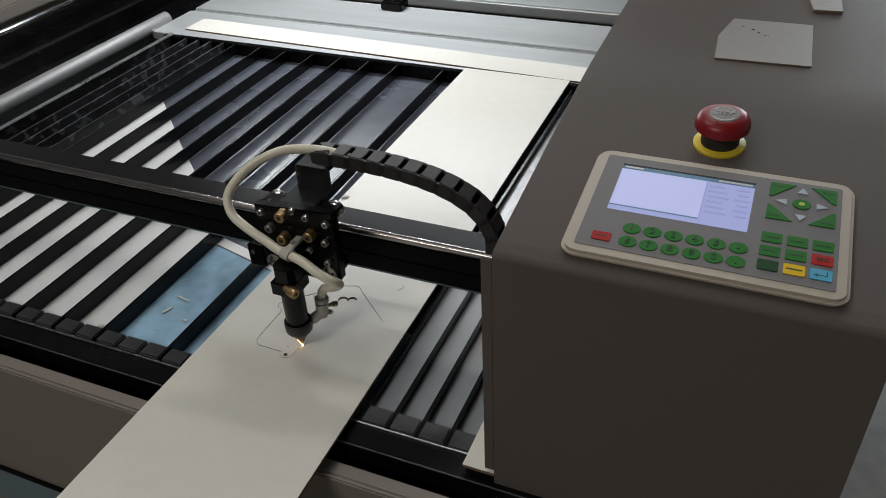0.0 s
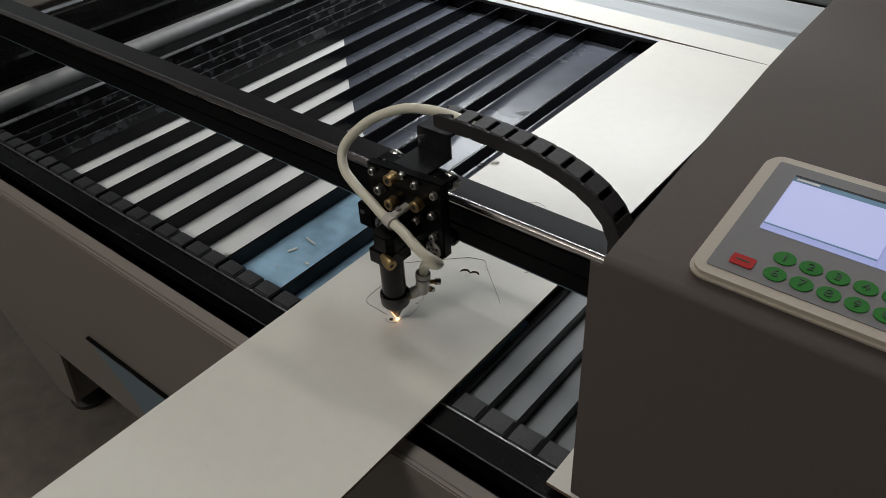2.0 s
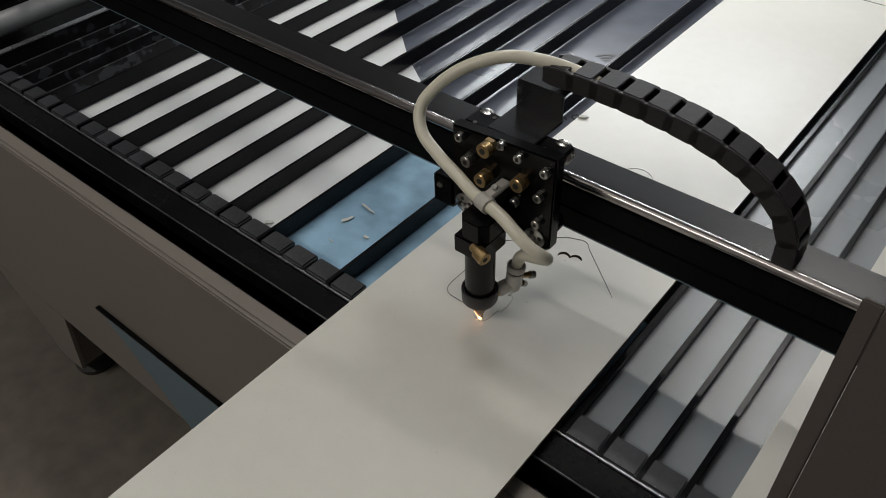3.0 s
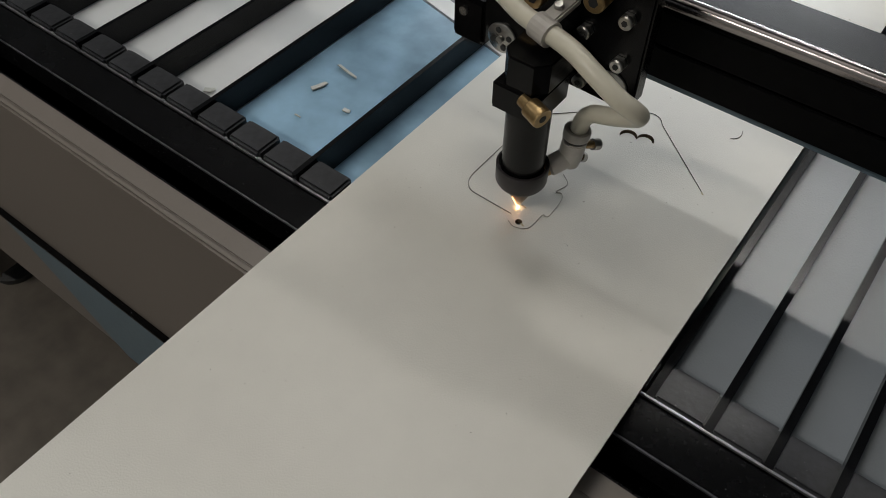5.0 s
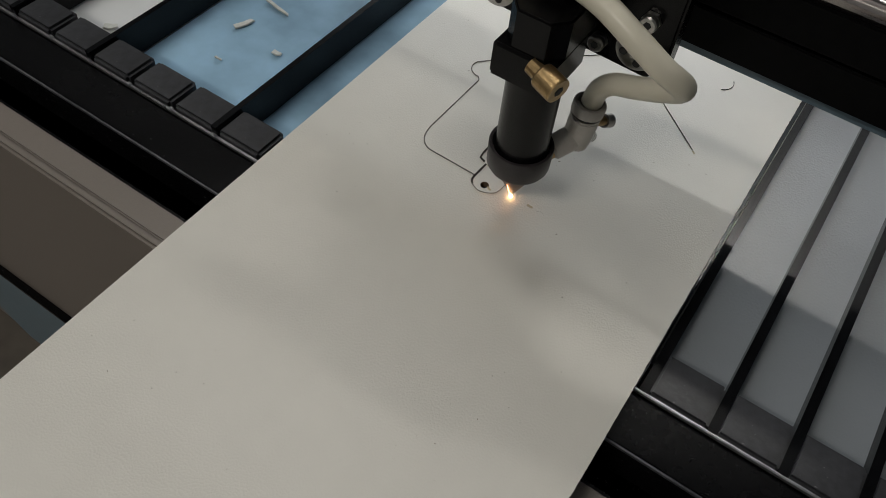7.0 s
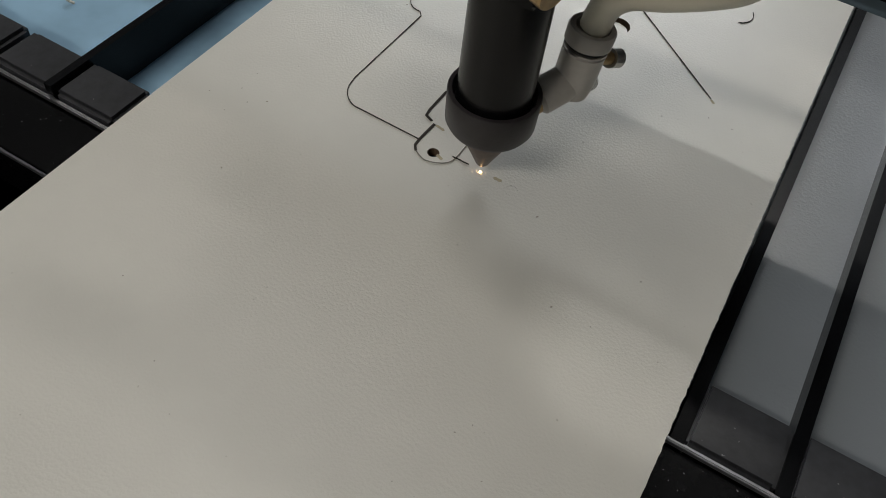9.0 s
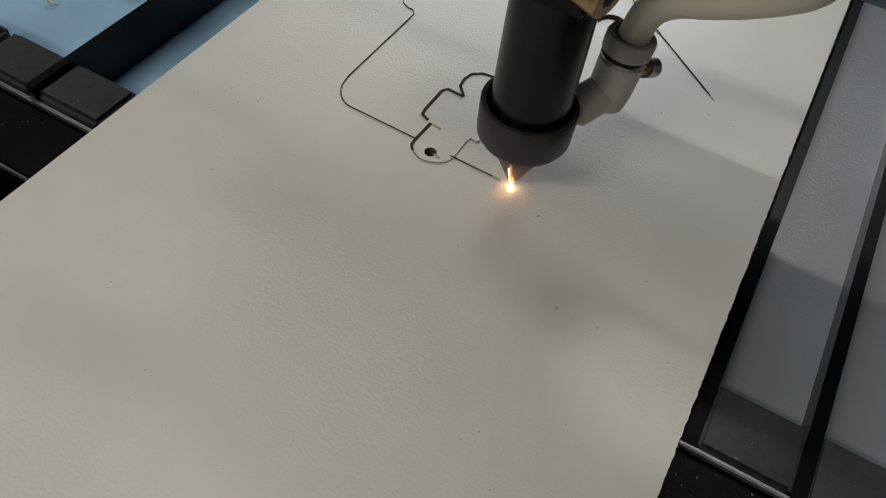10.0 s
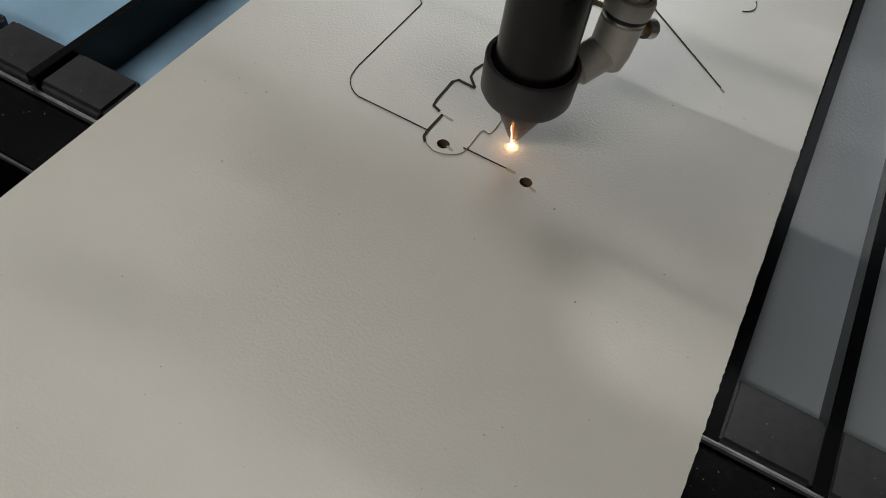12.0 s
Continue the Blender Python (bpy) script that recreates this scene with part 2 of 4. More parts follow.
def prism(points, z0, z1, bm=None, bevel=0.0, turn=None):
    """An outline in x, y raised from z0 to z1."""
    own = bmesh.new()
    f = own.faces.new([own.verts.new((x, y, z0)) for x, y in points])
    f.normal_update()
    if f.normal.z > 0:
        f.normal_flip()
    res = bmesh.ops.extrude_face_region(own, geom=[f])
    bmesh.ops.translate(own, vec=(0, 0, z1 - z0), verts=[v for v in res["geom"] if isinstance(v, bmesh.types.BMVert)])
    if bevel:
        bmesh.ops.bevel(own, geom=[e for e in own.edges if abs(e.verts[0].co.z - e.verts[1].co.z) < 1e-6], offset=bevel, segments=2, affect="EDGES")
    if turn:
        own.transform(turn)
    return merge(bm, own)


def rounded(x0, x1, y0, y1, r, seg=6):
    pts = []
    for cx, cy, a in ((x1 - r, y1 - r, 0), (x0 + r, y1 - r, 90), (x0 + r, y0 + r, 180), (x1 - r, y0 + r, 270)):
        for k in range(seg + 1):
            t = radians(a + 90 * k / seg)
            pts.append((cx + r * math.cos(t), cy + r * math.sin(t)))
    return pts


def smooth_path(points, steps=8):
    """A Catmull-Rom line through the points."""
    p = [Vector(q) for q in points]
    p = [p[0] * 2 - p[1]] + p + [p[-1] * 2 - p[-2]]
    out = []
    for i in range(1, len(p) - 2):
        a, b, c, d = p[i - 1:i + 3]
        for k in range(steps):
            t = k / steps
            out.append(0.5 * (2 * b + (c - a) * t + (2 * a - 5 * b + 4 * c - d) * t * t + (3 * b - a - 3 * c + d) * t ** 3))
    return out + [p[-2]]


def tube(points, r, n=14, steps=8, bm=None):
    path = smooth_path(points, steps)
    own = bmesh.new()
    up = Vector((0.3, 0.2, 1)).normalized()
    loops = []
    for i, c in enumerate(path):
        d = (path[min(i + 1, len(path) - 1)] - path[max(i - 1, 0)]).normalized()
        s = d.cross(up).normalized()
        u = s.cross(d)
        up = u
        loops.append([own.verts.new(c + r * (math.cos(2 * math.pi * k / n) * s + math.sin(2 * math.pi * k / n) * u)) for k in range(n)])
    for a, b in zip(loops, loops[1:]):
        for k in range(n):
            own.faces.new((a[k], a[(k + 1) % n], b[(k + 1) % n], b[k]))
    own.faces.new(loops[0][::-1])
    own.faces.new(loops[-1])
    bmesh.ops.recalc_face_normals(own, faces=own.faces[:])
    return merge(bm, own)


def ribbon(points, width, z, height=0.0003, bm=None):
    """A thin line of char along a path on the sheet."""
    own = bmesh.new()
    p = [Vector((x, y)) for x, y in points]
    left, right = [], []
    for i, c in enumerate(p):
        d = (p[min(i + 1, len(p) - 1)] - p[max(i - 1, 0)]).normalized()
        s = Vector((-d.y, d.x)) * width / 2
        left.append(own.verts.new((c.x + s.x, c.y + s.y, z)))
        right.append(own.verts.new((c.x - s.x, c.y - s.y, z)))
    for i in range(len(p) - 1):
        own.faces.new((right[i], right[i + 1], left[i + 1], left[i]))
    res = bmesh.ops.extrude_face_region(own, geom=own.faces[:])
    bmesh.ops.translate(own, vec=(0, 0, height), verts=[v for v in res["geom"] if isinstance(v, bmesh.types.BMVert)])
    bmesh.ops.recalc_face_normals(own, faces=own.faces[:])
    return merge(bm, own)


def letters(text, size, at, material, parent, name="lettering", turn=None, thick=0.0002):
    cu = bpy.data.curves.new(name, "FONT")
    cu.body, cu.size, cu.extrude, cu.align_x, cu.align_y = text, size, thick, "CENTER", "CENTER"
    tmp = bpy.data.objects.new(name, cu)
    scene.collection.objects.link(tmp)
    me = bpy.data.meshes.new_from_object(tmp)
    bpy.data.objects.remove(tmp)
    bpy.data.curves.remove(cu)
    me.name = name
    me.transform(Matrix.Translation(Vector(at) - base_of(parent)) @ (turn or Matrix()))
    me.materials.clear()
    me.materials.append(material)
    ob = new(name, me)
    ob.parent = parent
    return ob


# ---- room ----
def room():
    fl = part("floor", box(-4.5, 4.0, -3.5, 5.0, FLOOR - 0.1, FLOOR), M_FLOOR)
    tagged(fl, "worn grey-brown concrete workshop floor", "floor", kind="structure")
    wn = part("wall_north", box(-4.6, 4.1, 5.0, 5.15, FLOOR - 0.1, 0.53), M_WALL)
    tagged(wn, "plain painted workshop wall with a wide window", "wall", kind="structure")
    box_top = box(-4.6, 4.1, 5.0, 5.15, 1.97, CEIL)
    box_top = box(-4.6, -1.42, 5.0, 5.15, 0.53, 1.97, bm=box_top)
    box_top = box(2.02, 4.1, 5.0, 5.15, 0.53, 1.97, bm=box_top)
    part("wall_panel", box_top, M_WALL, wn)
    win = part("window_1", box(-1.42, 2.02, 5.06, 5.10, 0.53, 0.58, 0.004), M_GREYRAIL)
    tagged(win, "wide grey metal-framed window", "window", kind="structure")
    part("window_frame", box(-1.42, 2.02, 5.06, 5.10, 1.92, 1.97, 0.004), M_GREYRAIL, win)
    for k in range(5):
        x = -1.42 + 0.8475 * k
        part("mullion", box(x, x + 0.05, 5.06, 5.10, 0.58, 1.92, 0.004), M_GREYRAIL, win)
    sky = part("backdrop", box(-3.0, 3.6, 5.6, 5.62, -0.2, 3.0), M_SKY)
    tagged(sky, "plain pale sky outside the window", "sky", kind="structure")
    for nm, b in (("wall_south", (-4.6, 4.1, -3.65, -3.5)), ("wall_west", (-4.65, -4.5, -3.5, 5.0)), ("wall_east", (4.0, 4.15, -3.5, 5.0))):
        w = part(nm, box(b[0], b[1], b[2], b[3], FLOOR - 0.1, CEIL), M_WALL)
        tagged(w, "plain painted workshop wall", "wall", kind="structure")
    c = part("ceiling", box(-4.6, 4.1, -3.6, 5.1, CEIL, CEIL + 0.1), M_CEIL)
    tagged(c, "dull grey workshop ceiling", "ceiling", kind="structure")


room()


# ---- the machine's bed ----
ZT = -0.004          # top of the slats
ZB = -0.0245          # tray under the slats


def machine():
    t = thing("laser_cutter", (-0.25, 0.35, FLOOR), "laser cutter with black slatted bed and taupe steel cabinet", "laser cutter")
    xl, zb = -1.06, -0.357
    # cabinet walls
    part("front_panel", box(xl, 0.357, -0.0835, -0.0780, zb, -0.0178, 0.0016), M_TAUPE, t, "taupe powder-coated front panel")
    part("front_lip", box(xl, 0.357, -0.0781, -0.0640, -0.0282, -0.0182, 0.0008), M_TAUPE, t, "folded taupe top edge")
    part("front_inner_wall", box(xl, 0.357, -0.0638, -0.0612, -0.16, -0.022), M_BLACKPAINT, t)
    part("gutter", box(xl, 0.357, -0.0585, -0.046, -0.09, -0.085), M_BLACKPAINT, t)
    # leg skirt under the front panel, cut away on both sides
    leg = prism([(-0.790, zb), (-0.563, zb), (-0.600, -0.500), (-0.655, -0.505)], 0, 0.006, turn=pose(0, -0.0775, 0, 90, 0, 0))
    part("leg_skirt", leg, M_TAUPE, t, "taupe sheet-steel leg")
    part("leg_side", prism([(-0.079, zb), (0.10, zb), (0.02, -0.500), (-0.079, -0.500)], -0.610, -0.604, turn=Matrix(((0, 0, 1, 0), (1, 0, 0, 0), (0, 1, 0, 0), (0, 0, 0, 1)))), M_TAUPE, t)
    part("levelling_foot", lathe([(0, 0.030), (0.010, 0.032), (0.018, 0.018), (0.040, 0.011)], (0, 0, 1), (-0.632, -0.050, FLOOR), 24), M_RUBBER, t, "black rubber levelling foot", True)
    for x, y in ((-1.0, 0.05), (-1.0, 1.25), (0.55, 1.25), (0.55, 0.05)):
        lg = part("leg", box(x - 0.03, x + 0.03, y - 0.03, y + 0.03, FLOOR + 0.02, zb, 0.003), M_TAUPE, t)
        part("levelling_foot", lathe([(0, 0.030), (0.010, 0.032), (0.021, 0.018)], (0, 0, 1), (x, y, FLOOR), 20), M_RUBBER, lg, "", True)
    part("left_wall", box(xl - 0.006, xl, -0.086, 1.32, zb, 0.055, 0.002), M_TAUPE, t)
    part("cabinet_floor", box(xl, 0.64, -0.079, 1.32, zb, zb + 0.006), M_BLACKPAINT, t)
    part("back_wall", box(xl, 0.64, 1.32, 1.326, zb, 0.03, 0.002), M_TAUPE, t)
    # blue-grey waste flap below the panel
    fl = prism([(-0.397, -0.222), (0.30, -0.2160), (0.30, -0.352), (-0.262, -0.352)], 0, 0.003, turn=pose(0, -0.0837, 0, 90, 0, 0))
    flap = part("waste_flap", fl, M_BLUEPLATE, t, "blue-grey steel waste drawer flap")
    part("flap_edge", prism([(-0.397, -0.222), (0.30, -0.2160), (0.30, -0.2135), (-0.397, -0.2195)], 0, 0.0055, turn=pose(0, -0.0837, 0, 90, 0, 0)), M_BLACKPAINT, flap)
    # front comb rail and teeth
    rail = part("front_rail", box(-0.66, 0.60, -0.046, -0.0205, -0.034, -0.0115, 0.0012), M_BLACKPAINT, t, "black steel rail holding the slats")
    part("rail_edge", box(-0.66, 0.60, -0.0207, -0.0193, -0.0117, -0.0092, 0.0004), M_RUBSTEEL, rail, "worn bright rail edge")
    part("rail_edge", box(-0.66, 0.60, -0.0464, -0.0455, -0.0130, -0.0112, 0.0002), M_WORNEDGE, rail, "rubbed rail edge")
    # Small bright pieces stand in for the glints at the tooth gaps.
    for i in range(-20, 7):
        part("rail_glint", box(0.03 * i - 0.0013, 0.03 * i + 0.0016, -0.0212, -0.0188, -0.0105, -0.0086, 0.0004), M_RUBSTEEL, rail, "small bright metal piece standing in for a glint")
    part("comb_bed", box(-0.66, 0.60, -0.0193, -0.0004, -0.040, -0.0236), M_BLACKPAINT, rail)
    own = box(0.0015, 0.0287, -0.0190, 0.0005, -0.0235, -0.0060, 0.0016)
    tooth = part("tooth", own, M_TOOTH, rail)
    for i in range(-22, 7):
        if i:
            share("tooth", tooth, (0.03 * i if i < 6 else 0.0294 * i, 0, 0), rail)
    long_tooth = part("tooth", box(0.2100, 0.2372, -0.0190, 0.0035, -0.0235, -0.0088, 0.0016), M_TOOTH, rail)
    for i in range(1, 9):
        share("tooth", long_tooth, (0.0300 * i, 0, 0), rail)
    # rear comb rail
    part("rear_rail", box(-0.66, 0.60, 0.772, 0.784, -0.075, -0.004, 0.001), M_BLACKPAINT, t, "black steel rear rail")
    # slats
    for x in (-0.60, -0.57, -0.54, -0.51, -0.48, -0.42, -0.36, -0.30, -0.24, -0.18, -0.12, -0.03, 0.03, 0.09, 0.15, 0.2085, 0.2390, 0.2690, 0.2990, 0.3290, 0.3890, 0.449):
        own = bmesh.new()
        sooty = x < -0.49
        low = x > 0.2
        w, zl, zt, n = (0.0021 if low else 0.0016), (-0.060 if sooty else -0.0176 if low else -0.0232), (-0.0095 if low else ZT), 18
        bow = random.uniform(-0.0012, 0.0012)
        rows_ = []
        for k in range(n + 1):
            y = -0.0195 + k / n * 0.791
            xc = x + bow * math.sin(math.pi * k / n)
            rows_.append([own.verts.new((xc + e * w, y, z)) for e, z in ((-1, zl), (1, zl), (1, zt), (-1, zt))])
        for a, b in zip(rows_, rows_[1:]):
            for k in range(4):
                own.faces.new((a[k], a[(k + 1) % 4], b[(k + 1) % 4], b[k]))
        own.faces.new(rows_[0][::-1])
        own.faces.new(rows_[-1])
        bmesh.ops.recalc_face_normals(own, faces=own.faces[:])
        sl = part("slat", own, M_SLATWORN if sooty else M_SLAT, t, "sooty worn steel slat" if sooty else "")
        part("worn_edge", box(x - w, x - w + 0.0006, 0.26, 0.768, zt, zt + 0.00025), M_WORNEDGE, sl, "rubbed bare top edge")
    # trays under the slats
    part("tray", box(-0.505, 0.2052, 0.0, 0.771, ZB - 0.006, ZB - 0.002), M_TRAY, t, "dark glossy steel tray")
    part("side_tray", box(0.2054, 0.60, 0.0037, 0.771, -0.0235, -0.0178), M_RTRAY, t, "grey painted steel tray")
    part("pit_floor", box(-0.640, -0.505, 0.0, 0.771, -0.070, -0.066), M_SOOT, t)
    part("left_bed_wall", box(-0.648, -0.640, -0.02, 0.785, -0.20, -0.004, 0.001), M_SOOT, t, "black inner side wall")
    part("side_edge", box(-0.6495, -0.6395, -0.02, 0.785, -0.004, -0.002, 0.0005), M_RUBSTEEL, t)
    # left side: grey guide rail, black channel, thin bright rod
    part("guide_rail", rod((-0.712, -0.05, 0.000), (-0.712, 0.850, 0.000), 0.0145, 24), M_GREYRAIL, t, "silver-grey aluminium guide rail", True)
    part("left_deck", box(xl, -0.650, -0.061, 1.32, -0.034, -0.026), M_BLACKPAINT, t)
    part("channel_wall", box(-0.850, -0.830, -0.05, 1.20, -0.026, 0.006, 0.002), M_BLACKPAINT, t)
    part("bright_rod", rod((-0.962, -0.05, 0.018), (-0.962, 1.28, 0.018), 0.006, 12), M_CHROME, t, "thin polished rod", True)
    part("outer_ledge", box(xl, -0.998, -0.05, 1.32, 0.02, 0.05, 0.004), M_TAUPE, t)
    # rear deck
    part("rear_deck", box(-0.70, 0.60, 0.7842, 0.917, -0.02, -0.0042, 0.001), M_ALU, t, "brushed aluminium rear deck")
    part("deck_groove", box(-0.70, 0.60, 0.917, 0.934, -0.02, -0.008), M_GREYRAIL, t)
    part("rear_deck", box(-0.70, 0.60, 0.934, 1.066, -0.02, -0.0042, 0.001), M_ALU, t, "brushed aluminium rear deck")
    part("rear_recess", box(-0.70, 0.60, 1.066, 1.114, -0.05, -0.044), M_BLACKPAINT, t)
    part("rear_beam", box(-0.70, 0.60, 1.114, 1.32, -0.02, 0.006, 0.004), M_ALU, t, "aluminium rear beam")
    mech = part("rear_clamp", box(-0.285, -0.235, 1.030, 1.068, -0.004, 0.014, 0.003), M_BLACK, t, "small black clamp on the rear deck")
    part("clamp_screw", rod((-0.26, 1.048, 0.014), (-0.26, 1.048, 0.022), 0.006, 12, bevel=0.001), M_STEEL, mech)
    # unseen open lid, added as a dark reflection for the trays, with its lamp bar
    added_lid = part("added_lid", prism([(1.27, 0.02), (1.29, 0.02), (1.205, 0.600), (1.185, 0.592)], xl, 0.64, turn=Matrix(((0, 0, 1, 0), (1, 0, 0, 0), (0, 1, 0, 0), (0, 0, 0, 1)))), M_BLACK, t, "unseen raised cover, added to reflect black in the trays")
    part("lamp_bar", box(-0.75, 0.13, 1.045, 1.12, 0.465, 0.490, 0.003), M_ALU, added_lid, "aluminium lamp bar")
    for x in (-0.70, 0.08):
        part("lamp_bracket", box(x - 0.012, x + 0.012, 1.12, 1.208, 0.470, 0.476), M_ALU, added_lid)
    return t


machine()


# ---- loose sheets on the bed ----
def flat_sheet(name, outline, z0, z1, material, label, category, holes=()):
    """A sheet with real holes through it."""
    own = bmesh.new()
    loops = [outline, *holes]
    edges = []
    for lp in loops:
        vs = [own.verts.new((x, y, z1)) for x, y in lp]
        edges += [own.edges.new((vs[i], vs[(i + 1) % len(vs)])) for i in range(len(vs))]
    bmesh.ops.triangle_fill(own, use_beauty=True, use_dissolve=False, edges=edges)
    for f in own.faces:
        f.normal_update()
        if f.normal.z < 0:
            f.normal_flip()
    res = bmesh.ops.extrude_face_region(own, geom=own.faces[:], use_keep_orig=True)
    bmesh.ops.translate(own, vec=(0, 0, z0 - z1), verts=[v for v in res["geom"] if isinstance(v, bmesh.types.BMVert)])
    bmesh.ops.recalc_face_normals(own, faces=own.faces[:])
    ob = part(name, own, material)
    ob.data.materials.append(M_EDGE)
    for p in ob.data.polygons:
        if abs(p.normal.z) < 0.5:
            p.material_index = 1
    return tagged(ob, label, category)


def circle(x, y, r, n=20):
    return [(x + r * math.cos(2 * math.pi * k / n), y + r * math.sin(2 * math.pi * k / n)) for k in range(n)]


def heart(x, y, s, turn):
    pts = []
    for k in range(36):
        t = 2 * math.pi * k / 36
        hx = 16 * math.sin(t) ** 3
        hy = 13 * math.cos(t) - 5 * math.cos(2 * t) - 2 * math.cos(3 * t) - math.cos(4 * t)
        c, d = math.cos(radians(turn)), math.sin(radians(turn))
        pts.append((x + s / 32 * (hx * c - hy * d), y + s / 32 * (hx * d + hy * c)))
    return pts




def on_sheet(x, y):
    """The cutting plan lies a little askew on the sheet."""
    return (0.9897 * x -0.0641 * y +0.00004, -0.0179 * x +1.0348 * y +0.00086)


HOLE_A = on_sheet(0.1020, 0.0278)
HOLE_B = on_sheet(0.1322, 0.0285)
HEART = heart(0.1190, 0.1275, 0.0215, 16)


def edge_line(a, b, n, rough):
    return [(a[0] + (b[0] - a[0]) * k / n + (random.uniform(-rough, rough) if 0 < k < n else 0), a[1] + (b[1] - a[1]) * k / n) for k in range(n + 1)]


def board():
    left = [(0.0055, -0.46), (0.0053, 0.0), (0.0055, 0.40), (0.0075, 0.7835)]
    right = [(0.1994, 0.7835), (0.2015, 0.46), (0.2032, 0.190), (0.2044, 0.0), (0.2052, -0.12), (0.2060, -0.46)]
    outline = []
    for a, b in zip(left, left[1:]):
        outline += edge_line(a, b, 8, 0.0001)[:-1]
    outline.append(left[-1])
    for a, b in zip(right, right[1:]):
        outline += edge_line(a, b, max(8, int(abs(b[1] - a[1]) / 0.0011)), 0.00016)[:-1]
    outline.append(right[-1])
    b = flat_sheet("fibreboard_sheet", outline, -0.0035, 0.0, M_BOARD, "long white-faced fibreboard sheet with half-cut figures, lying on the slats", "board",
                   [circle(*HOLE_A, 0.0021), circle(*HOLE_B, 0.0021), HEART])
    return b


sheet = board()


def arc(cx, cy, r, a0, a1, n=8):
    return [(cx + r * math.cos(radians(a0 + (a1 - a0) * k / n)), cy + r * math.sin(radians(a0 + (a1 - a0) * k / n))) for k in range(n + 1)]


OPENING = []


def kerfs():
    z = 0.0001
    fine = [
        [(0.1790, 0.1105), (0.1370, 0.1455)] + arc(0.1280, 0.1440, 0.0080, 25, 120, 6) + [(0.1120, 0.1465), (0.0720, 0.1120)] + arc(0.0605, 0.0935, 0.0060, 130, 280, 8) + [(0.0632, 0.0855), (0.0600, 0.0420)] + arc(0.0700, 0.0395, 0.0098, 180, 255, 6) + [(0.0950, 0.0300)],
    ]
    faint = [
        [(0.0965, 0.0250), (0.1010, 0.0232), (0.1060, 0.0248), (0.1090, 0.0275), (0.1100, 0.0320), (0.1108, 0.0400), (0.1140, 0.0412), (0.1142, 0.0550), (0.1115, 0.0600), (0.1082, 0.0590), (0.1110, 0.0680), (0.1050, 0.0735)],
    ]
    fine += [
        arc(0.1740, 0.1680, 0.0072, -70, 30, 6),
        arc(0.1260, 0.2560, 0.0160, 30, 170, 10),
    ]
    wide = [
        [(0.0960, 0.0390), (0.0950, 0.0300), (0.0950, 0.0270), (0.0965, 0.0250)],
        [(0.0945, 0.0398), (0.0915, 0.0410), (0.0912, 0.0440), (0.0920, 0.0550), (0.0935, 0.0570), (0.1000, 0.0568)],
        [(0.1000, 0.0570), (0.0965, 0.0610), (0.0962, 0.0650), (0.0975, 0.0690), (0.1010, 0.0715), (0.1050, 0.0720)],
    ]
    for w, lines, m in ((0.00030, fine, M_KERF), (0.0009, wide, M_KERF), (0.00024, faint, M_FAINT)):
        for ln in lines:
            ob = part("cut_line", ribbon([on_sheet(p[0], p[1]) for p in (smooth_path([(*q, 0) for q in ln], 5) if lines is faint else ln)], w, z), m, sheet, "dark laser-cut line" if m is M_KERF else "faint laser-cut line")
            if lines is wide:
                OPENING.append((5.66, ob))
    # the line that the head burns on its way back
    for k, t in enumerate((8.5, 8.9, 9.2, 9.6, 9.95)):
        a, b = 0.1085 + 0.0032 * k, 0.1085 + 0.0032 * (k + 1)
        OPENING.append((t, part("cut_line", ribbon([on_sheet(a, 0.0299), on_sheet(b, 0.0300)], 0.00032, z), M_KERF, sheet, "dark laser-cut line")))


kerfs()


def scorches():
    for x, y, a, b, turn in ((0.0985, 0.0388, 0.0042, 0.0012, -10), (0.1048, 0.0272, 0.0030, 0.0013, -20), (0.1800, 0.1095, 0.0026, 0.0012, -40), (0.1262, 0.0300, 0.0034, 0.0014, 0), (0.1352, 0.0270, 0.0030, 0.0012, -20)):
        own = prism([(a / 2 * math.cos(k * 0.524) * (1.15 if k % 3 else 0.85), b / 2 * math.sin(k * 0.524) * (0.8 if k % 2 else 1.1)) for k in range(12)], 0.00003, 0.00008)
        own.transform(pose(*on_sheet(x, y), 0, 0, 0, turn))
        mark = part("scorch_mark", own, M_SCORCH, sheet, "pale brown scorch mark")
        if x in (0.1262, 0.1352):
            OPENING.append((6.15 if x < 0.13 else 10.75, mark))


scorches()
hp = flat_sheet("heart_slug", heart(0.1192, 0.1261, 0.0207, 17), -0.0046, -0.0013, M_BOARD, "white heart-shaped slug sunk in its hole", "cut piece")


